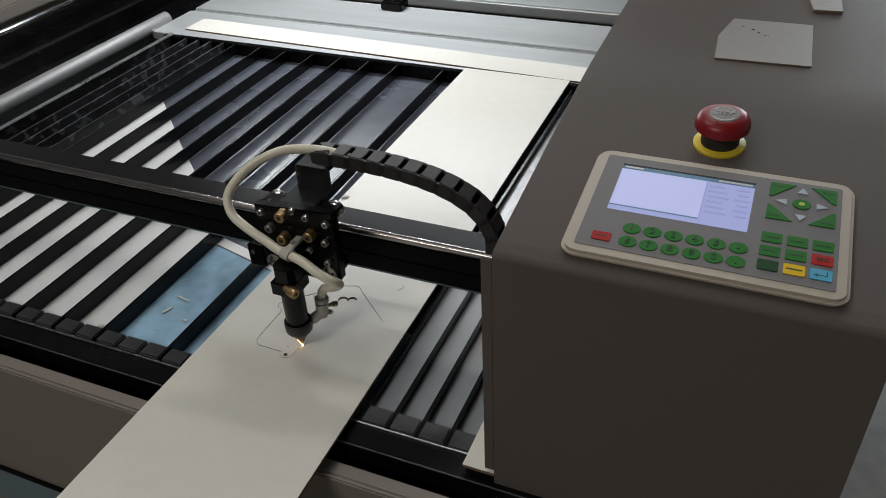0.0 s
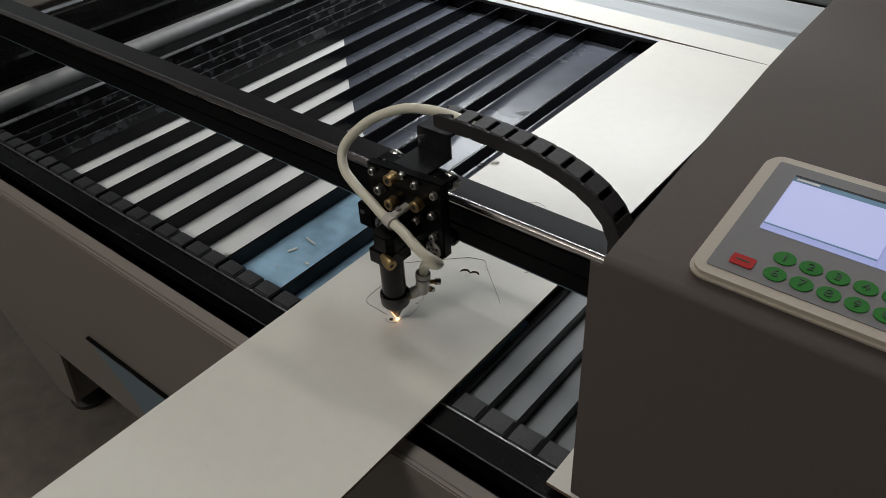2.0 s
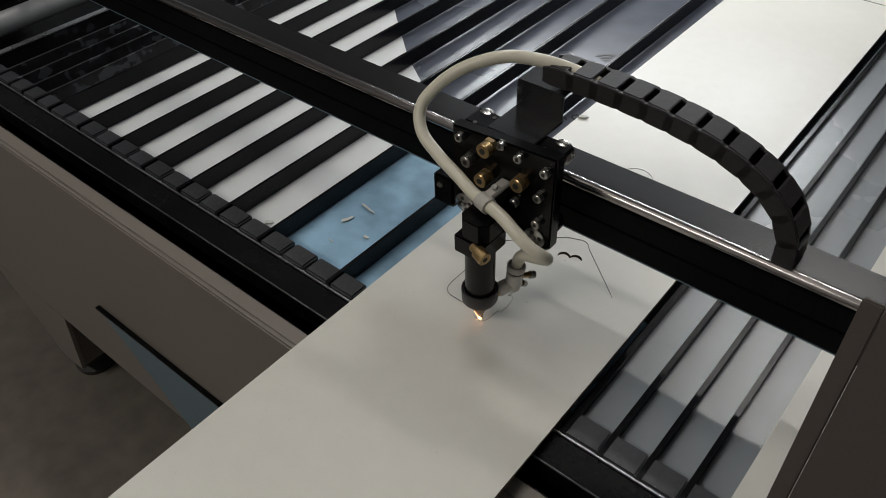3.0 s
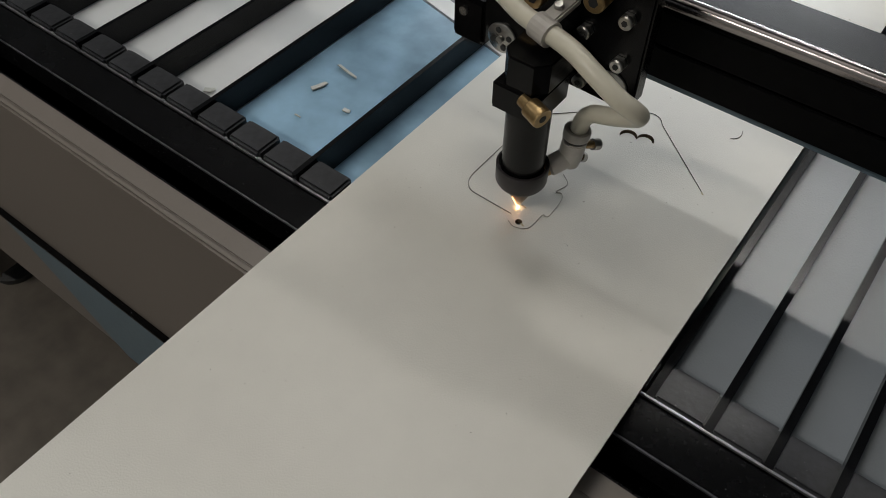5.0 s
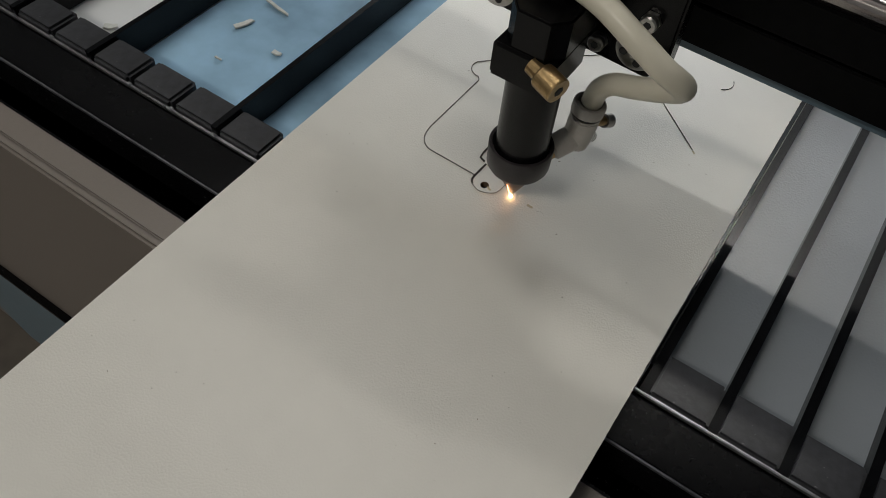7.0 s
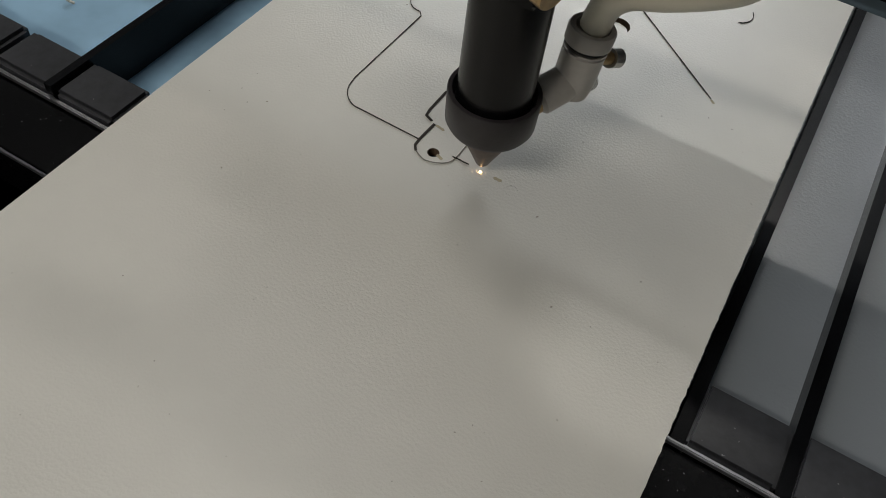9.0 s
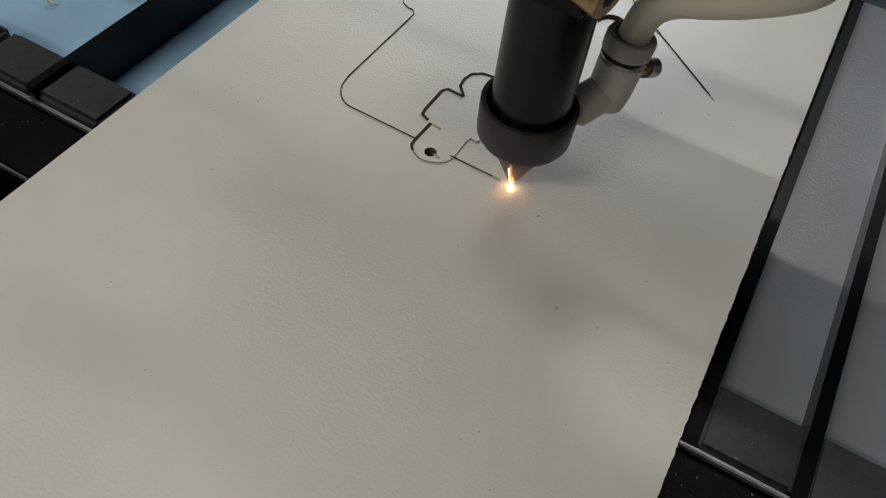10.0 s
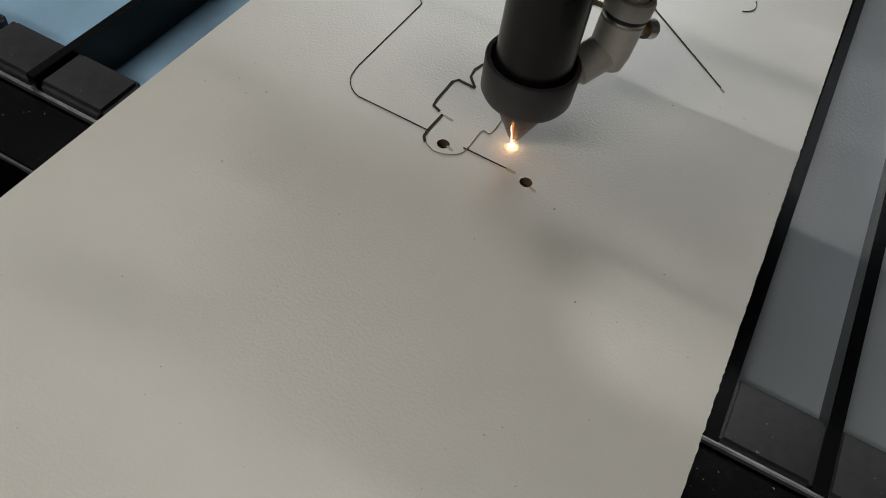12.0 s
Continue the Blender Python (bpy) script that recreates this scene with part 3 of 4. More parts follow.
def strips():
    st = flat_sheet("rear_offcut", [(-0.633, 0.811), (0.300, 0.7845), (0.300, 0.846), (-0.6315, 0.875)], -0.0042, -0.0014, M_BOARD, "narrow white offcut lying along the rear rail", "board")
    so = flat_sheet("side_offcut", [(0.3250, -0.040), (0.50, -0.040), (0.50, 0.46), (0.3256, 0.46)], -0.0035, 0.0, M_BOARD, "white-faced offcut partly under the console", "board")
    # The sheet's slanted rear end draws where the tray's bright reflection stops.
    us = flat_sheet("under_sheet", [(-0.500, 0.004), (-0.1200, 0.004), (-0.1200, 0.25), (-0.255, 0.340), (-0.343, 0.415), (-0.500, 0.56)], ZB - 0.0018, ZB, M_WHITEUNDER, "smooth white sheet under the slats, slanted end standing for a reflection's edge", "sheet")
    us.data.materials[1] = M_WHITEUNDER
    # Blue sheet whose cloudy colour stands for the lit smoke above it.
    bl = flat_sheet("hazy_blue_sheet", [(-0.1185, 0.006), (0.20, 0.006), (0.20, 0.125), (-0.013, 0.172), (-0.1185, 0.198)], ZB - 0.0018, ZB, M_BLUEHAZE, "pale blue sheet in the tray, smoke haze painted into its colour", "sheet")
    bl.data.materials[1] = M_BLUEHAZE
    ws = flat_sheet("white_strip", [(-0.1185, 0.2005), (-0.013, 0.1745), (0.15, 0.137), (0.15, 0.152), (-0.013, 0.189), (-0.1185, 0.216)], ZB - 0.0018, ZB, M_WHITEUNDER, "narrow white strip lying in the tray beside the blue sheet", "sheet")
    ws.data.materials[1] = M_WHITEUNDER


strips()


# ---- gantry beam ----
def gantry():
    t = thing("gantry_beam", (0, 0, 0), "black anodised gantry beam with a polished guide edge", "beam")
    prof = [(0.075, 0.063), (0.109, 0.063), (0.111, 0.065), (0.111, 0.108), (0.109, 0.110), (0.078, 0.110), (0.075, 0.107), (0.075, 0.097), (0.079, 0.095), (0.079, 0.078), (0.075, 0.076)]
    swap = Matrix(((0, 0, 1, 0), (1, 0, 0, 0), (0, 1, 0, 0), (0, 0, 0, 1)))
    part("beam", prism(prof, -1.00, 0.46, turn=swap), M_GANTRY, t)
    # Added matt plates put the front's shade on the one-piece beam.
    part("front_dark_plate", box(-0.98, 0.45, 0.0728, 0.0748, 0.0835, 0.1025, 0.0006), M_BLACKMATT, t, "matt black plate added to keep the front dark")
    part("front_dark_plate", box(-0.98, 0.45, 0.0728, 0.0748, 0.0632, 0.0820, 0.0006), M_BLACKMATT, t, "matt black plate added to keep the front dark")
    part("lower_flange", box(-0.98, 0.45, 0.080, 0.104, 0.0545, 0.0628, 0.0008), M_FLANGE, t, "blue-grey steel flange under the beam")
    part("guide_edge", rod((-0.98, 0.0765, 0.1075), (0.45, 0.0765, 0.1075), 0.0044, 32), M_GUIDE, t, "polished steel guide edge", True)
    part("end_carriage", box(-1.02, -0.94, 0.05, 0.14, 0.03, 0.075, 0.004), M_BLACK, t)
    part("end_carriage", box(0.44, 0.50, 0.05, 0.15, 0.03, 0.075, 0.004), M_BLACK, t)
    return t


beam = gantry()


# ---- laser head ----
def head():
    t = thing("cutting_carriage", (0, 0, 0), "black laser cutting carriage with brass knobs and cream air hose", "laser carriage")
    # nozzle and lens tube
    part("nozzle", lathe([(0.0042, 0.0014), (0.0052, 0.0022), (0.0225, 0.0102), (0.0250, 0.0102)], n=28), M_NOZZLE, t, "dark conical nozzle tip", True)
    part("nozzle_cap", lathe([(0.0222, 0.0106), (0.0230, 0.0130), (0.0250, 0.0141), (0.0358, 0.0144), (0.0363, 0.0141), (0.0363, 0.0129), (0.0325, 0.0120)], n=44), M_CAP, t, "", True)
    part("lens_tube", lathe([(0.0315, 0.0116), (0.094, 0.0116)], n=44), M_TUBE, t, "", True)
    cl = part("clamp", box(-0.0145, 0.0120, -0.0135, 0.016, 0.076, 0.092, 0.0012), M_BLACK, t, "black tube clamp")
    knob_axis = Vector((0.94, -0.30, -0.12)).normalized()
    k0 = Vector((0.0025, -0.0120, 0.0885))
    kb = rod(k0, k0 + 0.0055 * knob_axis, 0.0036, 16)
    own = lathe([(0.0055, 0.0050), (0.0062, 0.0058), (0.0145, 0.0058), (0.0152, 0.0051)], knob_axis, k0, 36)
    for v in own.verts[36:108]:
        if v.index % 2:
            ax = k0 + knob_axis * (v.co - k0).dot(knob_axis)
            v.co = ax + (v.co - ax) * 0.92
    kn = part("clamp_knob", merge(kb, own), M_BRASS, t, "knurled brass clamp knob")
    part("socket", rod(k0 + 0.0149 * knob_axis, k0 + 0.0154 * knob_axis, 0.0022, 6), M_RUBBER, kn)
    # neck
    part("neck", prism([(-0.0125, -0.006), (-0.007, -0.0125), (0.007, -0.0125), (0.0125, -0.006), (0.0125, 0.029), (-0.0125, 0.029)], 0.092, 0.109, bevel=0.0008), M_BLACK, t)
    # carriage plate
    up = Matrix(((1, 0, 0, 0), (0, 0, -1, 0), (0, 1, 0, 0), (0, 0, 0, 1)))
    plate = part("carriage_plate", prism([(-0.049, 0.090), (-0.043, 0.073), (0.034, 0.071), (0.041, 0.077), (0.041, 0.157), (-0.049, 0.150)], -0.040, -0.029, bevel=0.0012, turn=up), M_BLACK, t)
    part("side_block", box(-0.070, -0.049, 0.029, 0.055, 0.070, 0.097, 0.002), M_BLACK, t)
    part("side_screw", rod((-0.062, 0.0295, 0.089), (-0.062, 0.0275, 0.089), 0.0026, 10), M_STEEL, t)
    part("top_plate", box(-0.047, 0.036, 0.0405, 0.060, 0.1455, 0.1495, 0.001), M_BLACK, t)
    for x, y in ((-0.038, 0.042), (-0.030, 0.055), (0.02, 0.045)):
        part("screw_hole", rod((x, y, 0.1494), (x, y, 0.1498), 0.0018, 10), M_RUBBER, plate)
    # guide wheels
    for x, z in ((-0.040, 0.124), (0.027, 0.124), (-0.034, 0.089), (0.024, 0.089)):
        w = lathe([(0, 0.0070), (0.002, 0.0092), (0.004, 0.0092), (0.0045, 0.0082), (0.006, 0.0092), (0.008, 0.0088), (0.009, 0.0062), (0.0105, 0.0062)], (0, 1, 0), (x, 0.054, z + 0.0175 if z > 0.1 else z - 0.012), 24)
        part("guide_wheel", w, M_STEEL if z > 0.1 else M_BLACK, t, "small steel guide wheel" if z > 0.1 else "small black guide wheel", True)
    # steel discs on the plate's foot, each with sockets
    for x in (-0.037, 0.028):
        d = part("steel_disc", lathe([(0, 0.0088), (0.0012, 0.0088), (0.0016, 0.0082)], (0, -1, 0), (x, 0.0292, 0.0825), 28), M_STEEL, t, "drilled steel disc", True)
        for k in range(4):
            a = radians(20 + 90 * k)
            c = Vector((x + 0.0052 * math.cos(a), 0.0275, 0.0825 + 0.0052 * math.sin(a)))
            part("disc_hole", rod(c, c + Vector((0, -0.0004, 0)), 0.0017, 10), M_RUBBER, d)
        part("disc_bolt", rod((x, 0.0276, 0.0825), (x, 0.0255, 0.0825), 0.0020, 10), M_STEEL, d)
    # brass adjusters and chrome cap screws on the plate
    def stud(x, z, r, length, material, label, nm):
        own = rod((x, 0.0288, z), (x, 0.0288 - length * 0.35, z), r * 1.1, 6)
        own = rod((x, 0.0288 - length * 0.35, z), (x, 0.0288 - length, z), r, 20, own, 0.0006)
        s = part(nm, own, material, t, label, True)
        part("socket", rod((x, 0.0290 - length, z), (x, 0.0285 - length, z), r * 0.45, 6), M_RUBBER, s)
    stud(-0.013, 0.1475, 0.0056, 0.011, M_BRASS, "brass adjusting knob", "adjusting_knob")
    stud(-0.016, 0.1195, 0.0056, 0.010, M_BRASS, "brass adjusting knob", "adjusting_knob")
    stud(0.015, 0.1290, 0.0056, 0.009, M_BRASS, "brass adjusting knob", "adjusting_knob")
    for x, z in ((-0.003, 0.1525), (0.030, 0.122), (0.030, 0.098), (0.034, 0.145), (0.010, 0.108), (0.012, 0.080), (-0.040, 0.144), (0.012, 0.148)):
        stud(x, z, 0.0036, 0.0048, M_STEEL, "steel cap screw", "cap_screw")
    stud(-0.031, 0.1285, 0.0046, 0.008, M_STEEL, "large steel cap screw", "cap_screw")
    # Z bracket for the cable chain
    br = box(-0.026, 0.014, 0.040, 0.079, 0.1496, 0.1518, 0.0006)
    br = box(-0.026, 0.014, 0.076, 0.0785, 0.1496, 0.172, 0.0006, bm=br)
    br = box(-0.026, 0.014, 0.076, 0.100, 0.1715, 0.174, 0.0010, bm=br)
    part("chain_bracket", br, M_BRACKET, t, "black folded steel bracket")
    # air hose and its elbow
    part("air_hose", tube([(0.034, 0.087, 0.186), (0.014, 0.087, 0.189), (-0.012, 0.080, 0.192), (-0.038, 0.069, 0.190), (-0.064, 0.051, 0.177), (-0.080, 0.033, 0.155), (-0.073, 0.022, 0.139), (-0.053, 0.016, 0.1295), (-0.029, 0.011, 0.1225), (-0.012, 0.006, 0.1190),
                           (0.003, 0.003, 0.1180), (0.019, -0.001, 0.1170), (0.034, -0.005, 0.1130), (0.047, -0.0055, 0.1065), (0.0545, -0.0010, 0.1000), (0.0540, 0.0050, 0.0930), (0.0460, 0.0120, 0.0835), (0.0350, 0.0180, 0.0745), (0.0250, 0.0220, 0.0680), (0.0195, 0.0235, 0.0610), (0.0178, 0.0233, 0.0530)], 0.0047, 16, 6), M_HOSE, t, "cream silicone air hose", True)
    cb = rod((-0.004, 0.0045, 0.1184), (0.006, 0.0018, 0.1178), 0.0064, 18)
    cb = box(-0.003, 0.005, 0.004, 0.0288, 0.1195, 0.1235, 0.0008, bm=cb)
    hc = part("hose_clip", cb, M_FITTING, t, "grey plastic hose clip")
    part("clip_screw", rod((0.001, 0.015, 0.1234), (0.001, 0.014, 0.1262), 0.0024, 14, bevel=0.0004), M_STEEL, hc)
    lo, mid, hi = Vector((0.0095, 0.0105, 0.0300)), Vector((0.0165, 0.0215, 0.0345)), Vector((0.0176, 0.0232, 0.0540))
    up_axis = (hi - mid).normalized()
    el = rod(lo, mid, 0.0058, 20, bevel=0.0012)
    el = lathe([(-0.0066, 0.0036), (-0.0050, 0.0058), (0.0, 0.0066), (0.0105, 0.0068), (0.0112, 0.0060)], up_axis, mid, 24, el)
    ft = part("elbow_fitting", el, M_FITTING, t, "pale grey plastic elbow fitting", True)
    part("thread", rod(lo - 0.0035 * (mid - lo).normalized(), lo + 0.001 * (mid - lo).normalized(), 0.0046, 16), M_BRASS, ft, "brass thread", True)
    part("steel_ring", lathe([(0.0111, 0.0064), (0.0113, 0.0069), (0.0120, 0.0069), (0.0122, 0.0064)], up_axis, mid, 24), M_STEEL, ft, "thin bright steel ring", True)
    part("gap_ring", lathe([(0.0121, 0.0062), (0.0132, 0.0062)], up_axis, mid, 24), M_RUBBER, ft, "black gap ring", True)
    part("release_collar", lathe([(0.0132, 0.0066), (0.0136, 0.0073), (0.0180, 0.0074), (0.0187, 0.0070), (0.0187, 0.0054), (0.0160, 0.0050)], up_axis, mid, 28), M_FITTING, ft, "grey push-in release collar", True)

    def flow_screw(root, tip, r):
        d = (tip - root).normalized()
        part("screw_neck", rod(root, tip - 0.0045 * d, r * 0.62, 12), M_BRASS, ft, "brass screw neck", True)
        own = lathe([(0, r * 0.9), (0.0004, r), (0.0041, r), (0.0045, r * 0.9)], d, tip - 0.0045 * d, 24)
        for v in own.verts[24:72]:
            if v.index % 2:
                ax = tip + d * (v.co - tip).dot(d)
                v.co = ax + (v.co - ax) * 0.88
        part("flow_screw", own, M_STEEL, ft, "knurled steel flow screw")

    flow_screw(mid + Vector((0.001, 0.003, 0.006)), Vector((0.0240, 0.0385, 0.0345)), 0.0036)
    flow_screw(mid + Vector((0.000, 0.002, -0.001)), Vector((0.0185, 0.0345, 0.0245)), 0.0033)
    # glowing cut point, and a glowing rod standing in for its light streak
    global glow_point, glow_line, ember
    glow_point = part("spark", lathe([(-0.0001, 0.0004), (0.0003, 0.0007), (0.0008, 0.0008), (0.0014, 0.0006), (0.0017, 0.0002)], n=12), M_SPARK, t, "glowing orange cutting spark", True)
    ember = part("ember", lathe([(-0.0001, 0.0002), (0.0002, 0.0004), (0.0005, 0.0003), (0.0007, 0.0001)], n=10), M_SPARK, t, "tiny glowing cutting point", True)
    glow_line = part("streak", rod((0, -0.0004, 0.0010), (0.0005, -0.0080, 0.0160), 0.00013, 8), M_STREAK, t, "thin glowing rod standing in for a light streak")
    return t


laser = head()


# ---- cable chain ----
def chain():
    t = thing("cable_chain", (0, 0, 0), "black nylon cable chain arching from the head to the beam", "cable chain")
    path = smooth_path([(-0.004, 0, 0.185), (0.022, 0, 0.186), (0.055, 0, 0.1855), (0.090, 0, 0.183), (0.122, 0, 0.178), (0.150, 0, 0.169), (0.172, 0, 0.156), (0.186, 0, 0.139), (0.191, 0, 0.120), (0.190, 0, 0.100)], 12)
    lens_ = [0.0]
    for a, b in zip(path, path[1:]):
        lens_.append(lens_[-1] + (b - a).length)
    pitch = 0.0195
    link = None
    k = 0
    while (k + 1) * pitch < lens_[-1]:
        def at(s):
            for i in range(len(lens_) - 1):
                if lens_[i + 1] >= s:
                    return path[i].lerp(path[i + 1], (s - lens_[i]) / max(1e-9, lens_[i + 1] - lens_[i]))
            return path[-1]
        p, q = at(k * pitch), at((k + 1) * pitch)
        if link is None:
            h, w = 0.0070, 0.0103
            own = bmesh.new()
            for s in (-1, 1):
                own = prism([(-0.003, -h * 0.8), (0.004, -h), (0.017, -h), (0.0225, -h * 0.7), (0.0225, h * 0.7), (0.017, h), (0.004, h), (-0.003, h * 0.8)], s * w - 0.0018, s * w + 0.0018, own, 0.0005,
                            turn=Matrix(((1, 0, 0, 0), (0, 0, -1, 0), (0, 1, 0, 0), (0, 0, 0, 1))))
            own = box(0.0015, 0.0160, -w, w, h - 0.0022, h + 0.0004, 0.0006, bm=own)
            own = box(-0.002, 0.0200, -w, w, -h * 0.55, -h * 0.45, bm=own)
            own = box(0.004, 0.0165, -w, w, -h, -h + 0.002, 0.0006, bm=own)
            link = part("link", own, M_CHAIN, t)
            ob = link
        else:
            ob = new("link", link.data)
            ob.parent = t
        d = q - p
        ob.matrix_basis = Matrix.Translation((0.969 * p.x + 0.002, 0.088, p.z)) @ pose(0, 0, 0, 0, math.degrees(math.atan2(-d.z, d.x)), 0)
        k += 1
    return t


cable = chain()


# ---- control console ----
ZC = 0.255


def console():
    t = thing("control_console", (0.49, 0.2, FLOOR), "taupe powder-coated control console with keypad and emergency stop", "control console")
    swap = Matrix(((0, 0, 1, 0), (1, 0, 0, 0), (0, 1, 0, 0), (0, 0, 0, 1)))
    r, x0, x1, yf, zbot = 0.006, 0.355, 0.612, -0.0405, -0.52
    bend = [(yf + r - r * math.cos(radians(a)), 0.2395 - r + r * math.sin(radians(a))) for a in range(0, 76, 5)]
    # the top bends gently where its slope changes
    knee = [(1 - k / 12, k / 12) for k in range(13)]
    knee = [(a * a * 0.181 + 2 * a * b * 0.211 + b * b * 0.241, a * a * 0.26609 + 2 * a * b * 0.2697 + b * b * 0.27073) for a, b in knee]
    top = [(-0.026, 0.2412)] + knee + [(0.86, 0.292)]
    outer = [(yf, zbot)] + bend + top
    inner = [(y, z - 0.003) for y, z in top[::-1]] + [(yf + 0.003 + (y - yf) * 0.8, z - 0.002) for y, z in bend[::-1]] + [(yf + 0.003, zbot)]
    body = part("housing", prism(outer + inner, x0, x1, turn=swap), M_CONSOLE, t)
    part("side_panel", prism([(-0.037, zbot), (0.86, zbot), (0.86, 0.286), (0.211, 0.2645), (-0.026, 0.2360)], x1 - 0.003, x1 - 0.0005, turn=swap), M_CONSOLE, t)
    part("back_panel", box(x0, x1 - 0.004, 0.857, 0.8595, zbot, 0.286), M_CONSOLE, t)
    part("edge_strip", box(0.3455, 0.3548, -0.0385, -0.0360, 0.002, 0.232, 0.0008), M_CONSOLE, t, "folded steel edge strip")
    for x in (x0 + 0.03, x1 - 0.03):
        for y in (0.0, 0.82):
            part("console_foot", lathe([(0, 0.018), (0.015, 0.018)], (0, 0, 1), (x, y, FLOOR), 16), M_RUBBER, t)
    # control panel
    z = ZC
    lean = math.degrees(math.atan(0.121))
    bz = prism(rounded(0.404, 0.599, -0.010, 0.131, 0.012), z, z + 0.0065, bevel=0.0025)
    pan = part("control_panel", bz, M_BEZEL, t, "cream plastic bezel with keypad and lit display", True)
    # the panel is laid out flat, then set on the sloping top
    off = Matrix.Translation(t.location)
    lay = pose(0.3993, -0.0300, 0.2412, lean, 0, 0) @ Matrix.Diagonal((0.936, 0.870, 1, 1)) @ Matrix.Translation((-0.404, 0.010, -ZC))
    pan.matrix_basis = off.inverted() @ lay @ off
    part("membrane", prism(rounded(0.4135, 0.590, 0.000, 0.1215, 0.002, 3), z + 0.0066, z + 0.0070), M_FACE, pan, "silver-grey membrane face")
    f = z + 0.0071
    part("display", box(0.4275, 0.529, 0.0475, 0.1105, f, f + 0.0003), M_SCREEN, pan, "lit blue-white display")
    g = f + 0.0004
    part("title_bar", box(0.4275, 0.529, 0.1040, 0.1085, g, g + 0.0002), M_SCREENBAR, pan)
    part("black_margin", box(0.4275, 0.529, 0.1085, 0.1108, g, g + 0.0002), M_RUBBER, pan)
    part("preview_pane", box(0.4280, 0.4935, 0.0545, 0.1035, g, g + 0.0002), M_SCREENPANE, pan)
    part("progress_bar", box(0.4280, 0.4935, 0.0530, 0.0541, g, g + 0.0002), M_SCREENBAR, pan)
    part("divider", box(0.4938, 0.4946, 0.0480, 0.1035, g, g + 0.0002), M_SCREENROW, pan)
    for k in range(6):
        part("readout", box(0.4965, 0.508 + 0.002 * (k % 3), 0.097 - k * 0.0068, 0.0988 - k * 0.0068, g, g + 0.0002), M_SCREENROW, pan)
        part("readout", box(0.516 + 0.002 * (k % 2), 0.5265, 0.097 - k * 0.0068, 0.0988 - k * 0.0068, g, g + 0.0002), M_SCREENROW, pan)
    part("display_title", box(0.4295, 0.4440, 0.1052, 0.1072, g + 0.0003, g + 0.0005), M_PALE, pan)
    part("display_title", box(0.5020, 0.5270, 0.1052, 0.1072, g + 0.0003, g + 0.0005), M_PALE, pan)

    def key(nm, outline, material, label=""):
        return part(nm, prism(outline, f, f + 0.0007, bevel=0.0002), material, pan, label)

    k = key("red_key", rounded(0.4240, 0.4380, 0.0075, 0.0175, 0.0015), M_REDKEY, "red rectangular key")
    part("key_print", box(0.4270, 0.4350, 0.0120, 0.0132, f + 0.0008, f + 0.0009), M_INK, k)

    def oval(cx, cy, rx, ry):
        return [(cx + rx * math.cos(2 * math.pi * a / 24), cy + ry * math.sin(2 * math.pi * a / 24)) for a in range(24)]

    for row, marks in ((0.0275, "12345-"), (0.0115, "67890.")):
        for i, ch in enumerate(marks):
            cx = 0.4505 + 0.0150 * i
            k = key("number_key", oval(cx, row, 0.0066, 0.0062), M_GREEN, "green oval number key")
            letters(ch, 0.0090, (cx, row, f + 0.0009), M_INK, k)
    # right hand cluster
    tri = [([(0.5395, 0.1165), (0.5580, 0.1165), (0.5420, 0.0985), (0.5395, 0.0985)]), ([(0.5685, 0.1165), (0.5865, 0.1165), (0.5865, 0.0985), (0.5840, 0.0985)]),
           ([(0.5395, 0.0690), (0.5580, 0.0690), (0.5420, 0.0870), (0.5395, 0.0870)]), ([(0.5685, 0.0690), (0.5865, 0.0690), (0.5865, 0.0870), (0.5840, 0.0870)])]
    for o, (bx, by) in zip(tri, ((0.546, 0.112), (0.580, 0.112), (0.546, 0.0735), (0.580, 0.0735))):
        k = key("function_key", o, M_GREEN, "green corner key")
        part("key_print", box(bx - 0.0045, bx + 0.0045, by - 0.0007, by + 0.0007, f + 0.0008, f + 0.0009), M_INK, k)
    for o in ([(0.5585, 0.1065), (0.5670, 0.1065), (0.5628, 0.1140)], [(0.5585, 0.0790), (0.5670, 0.0790), (0.5628, 0.0715)], [(0.5525, 0.0890), (0.5525, 0.0970), (0.5440, 0.0930)], [(0.5730, 0.0890), (0.5730, 0.0970), (0.5815, 0.0930)]):
        key("arrow_key", o, M_ARROW, "pale blue arrow key")
    k = key("centre_key", oval(0.5628, 0.0928, 0.0066, 0.0062), M_GREEN, "green round centre key")
    part("key_print", prism(circle(0.5628, 0.0928, 0.0022, 12), f + 0.0008, f + 0.0009), M_LIME, k)
    cols = (0.5390, 0.5560, 0.5730)
    grid = ((0.0455, (M_GREEN, M_GREEN, M_GREEN)), (0.0295, (M_GREEN, M_GREEN, M_REDKEY)), (0.0135, (M_DKGREEN, M_YELLOWKEY, M_CYANKEY)))
    for y0, ms in grid:
        for x0, m in zip(cols, ms):
            k = key("function_key", rounded(x0, x0 + 0.0140, y0 - 0.005, y0 + 0.0065, 0.0012, 3), m, "small rectangular key")
            if m is M_REDKEY:
                letters("ESC", 0.0048, (x0 + 0.007, y0 + 0.001, f + 0.0009), M_INK, k)
            elif m is M_CYANKEY:
                bmk = box(x0 + 0.003, x0 + 0.011, y0 - 0.0008, y0, f + 0.0008, f + 0.0009)
                bmk = box(x0 + 0.0102, x0 + 0.011, y0, y0 + 0.004, f + 0.0008, f + 0.0009, bm=bmk)
                bmk = prism([(x0 + 0.002, y0 - 0.0004), (x0 + 0.005, y0 + 0.0014), (x0 + 0.005, y0 - 0.0022)], f + 0.0008, f + 0.0009, bmk)
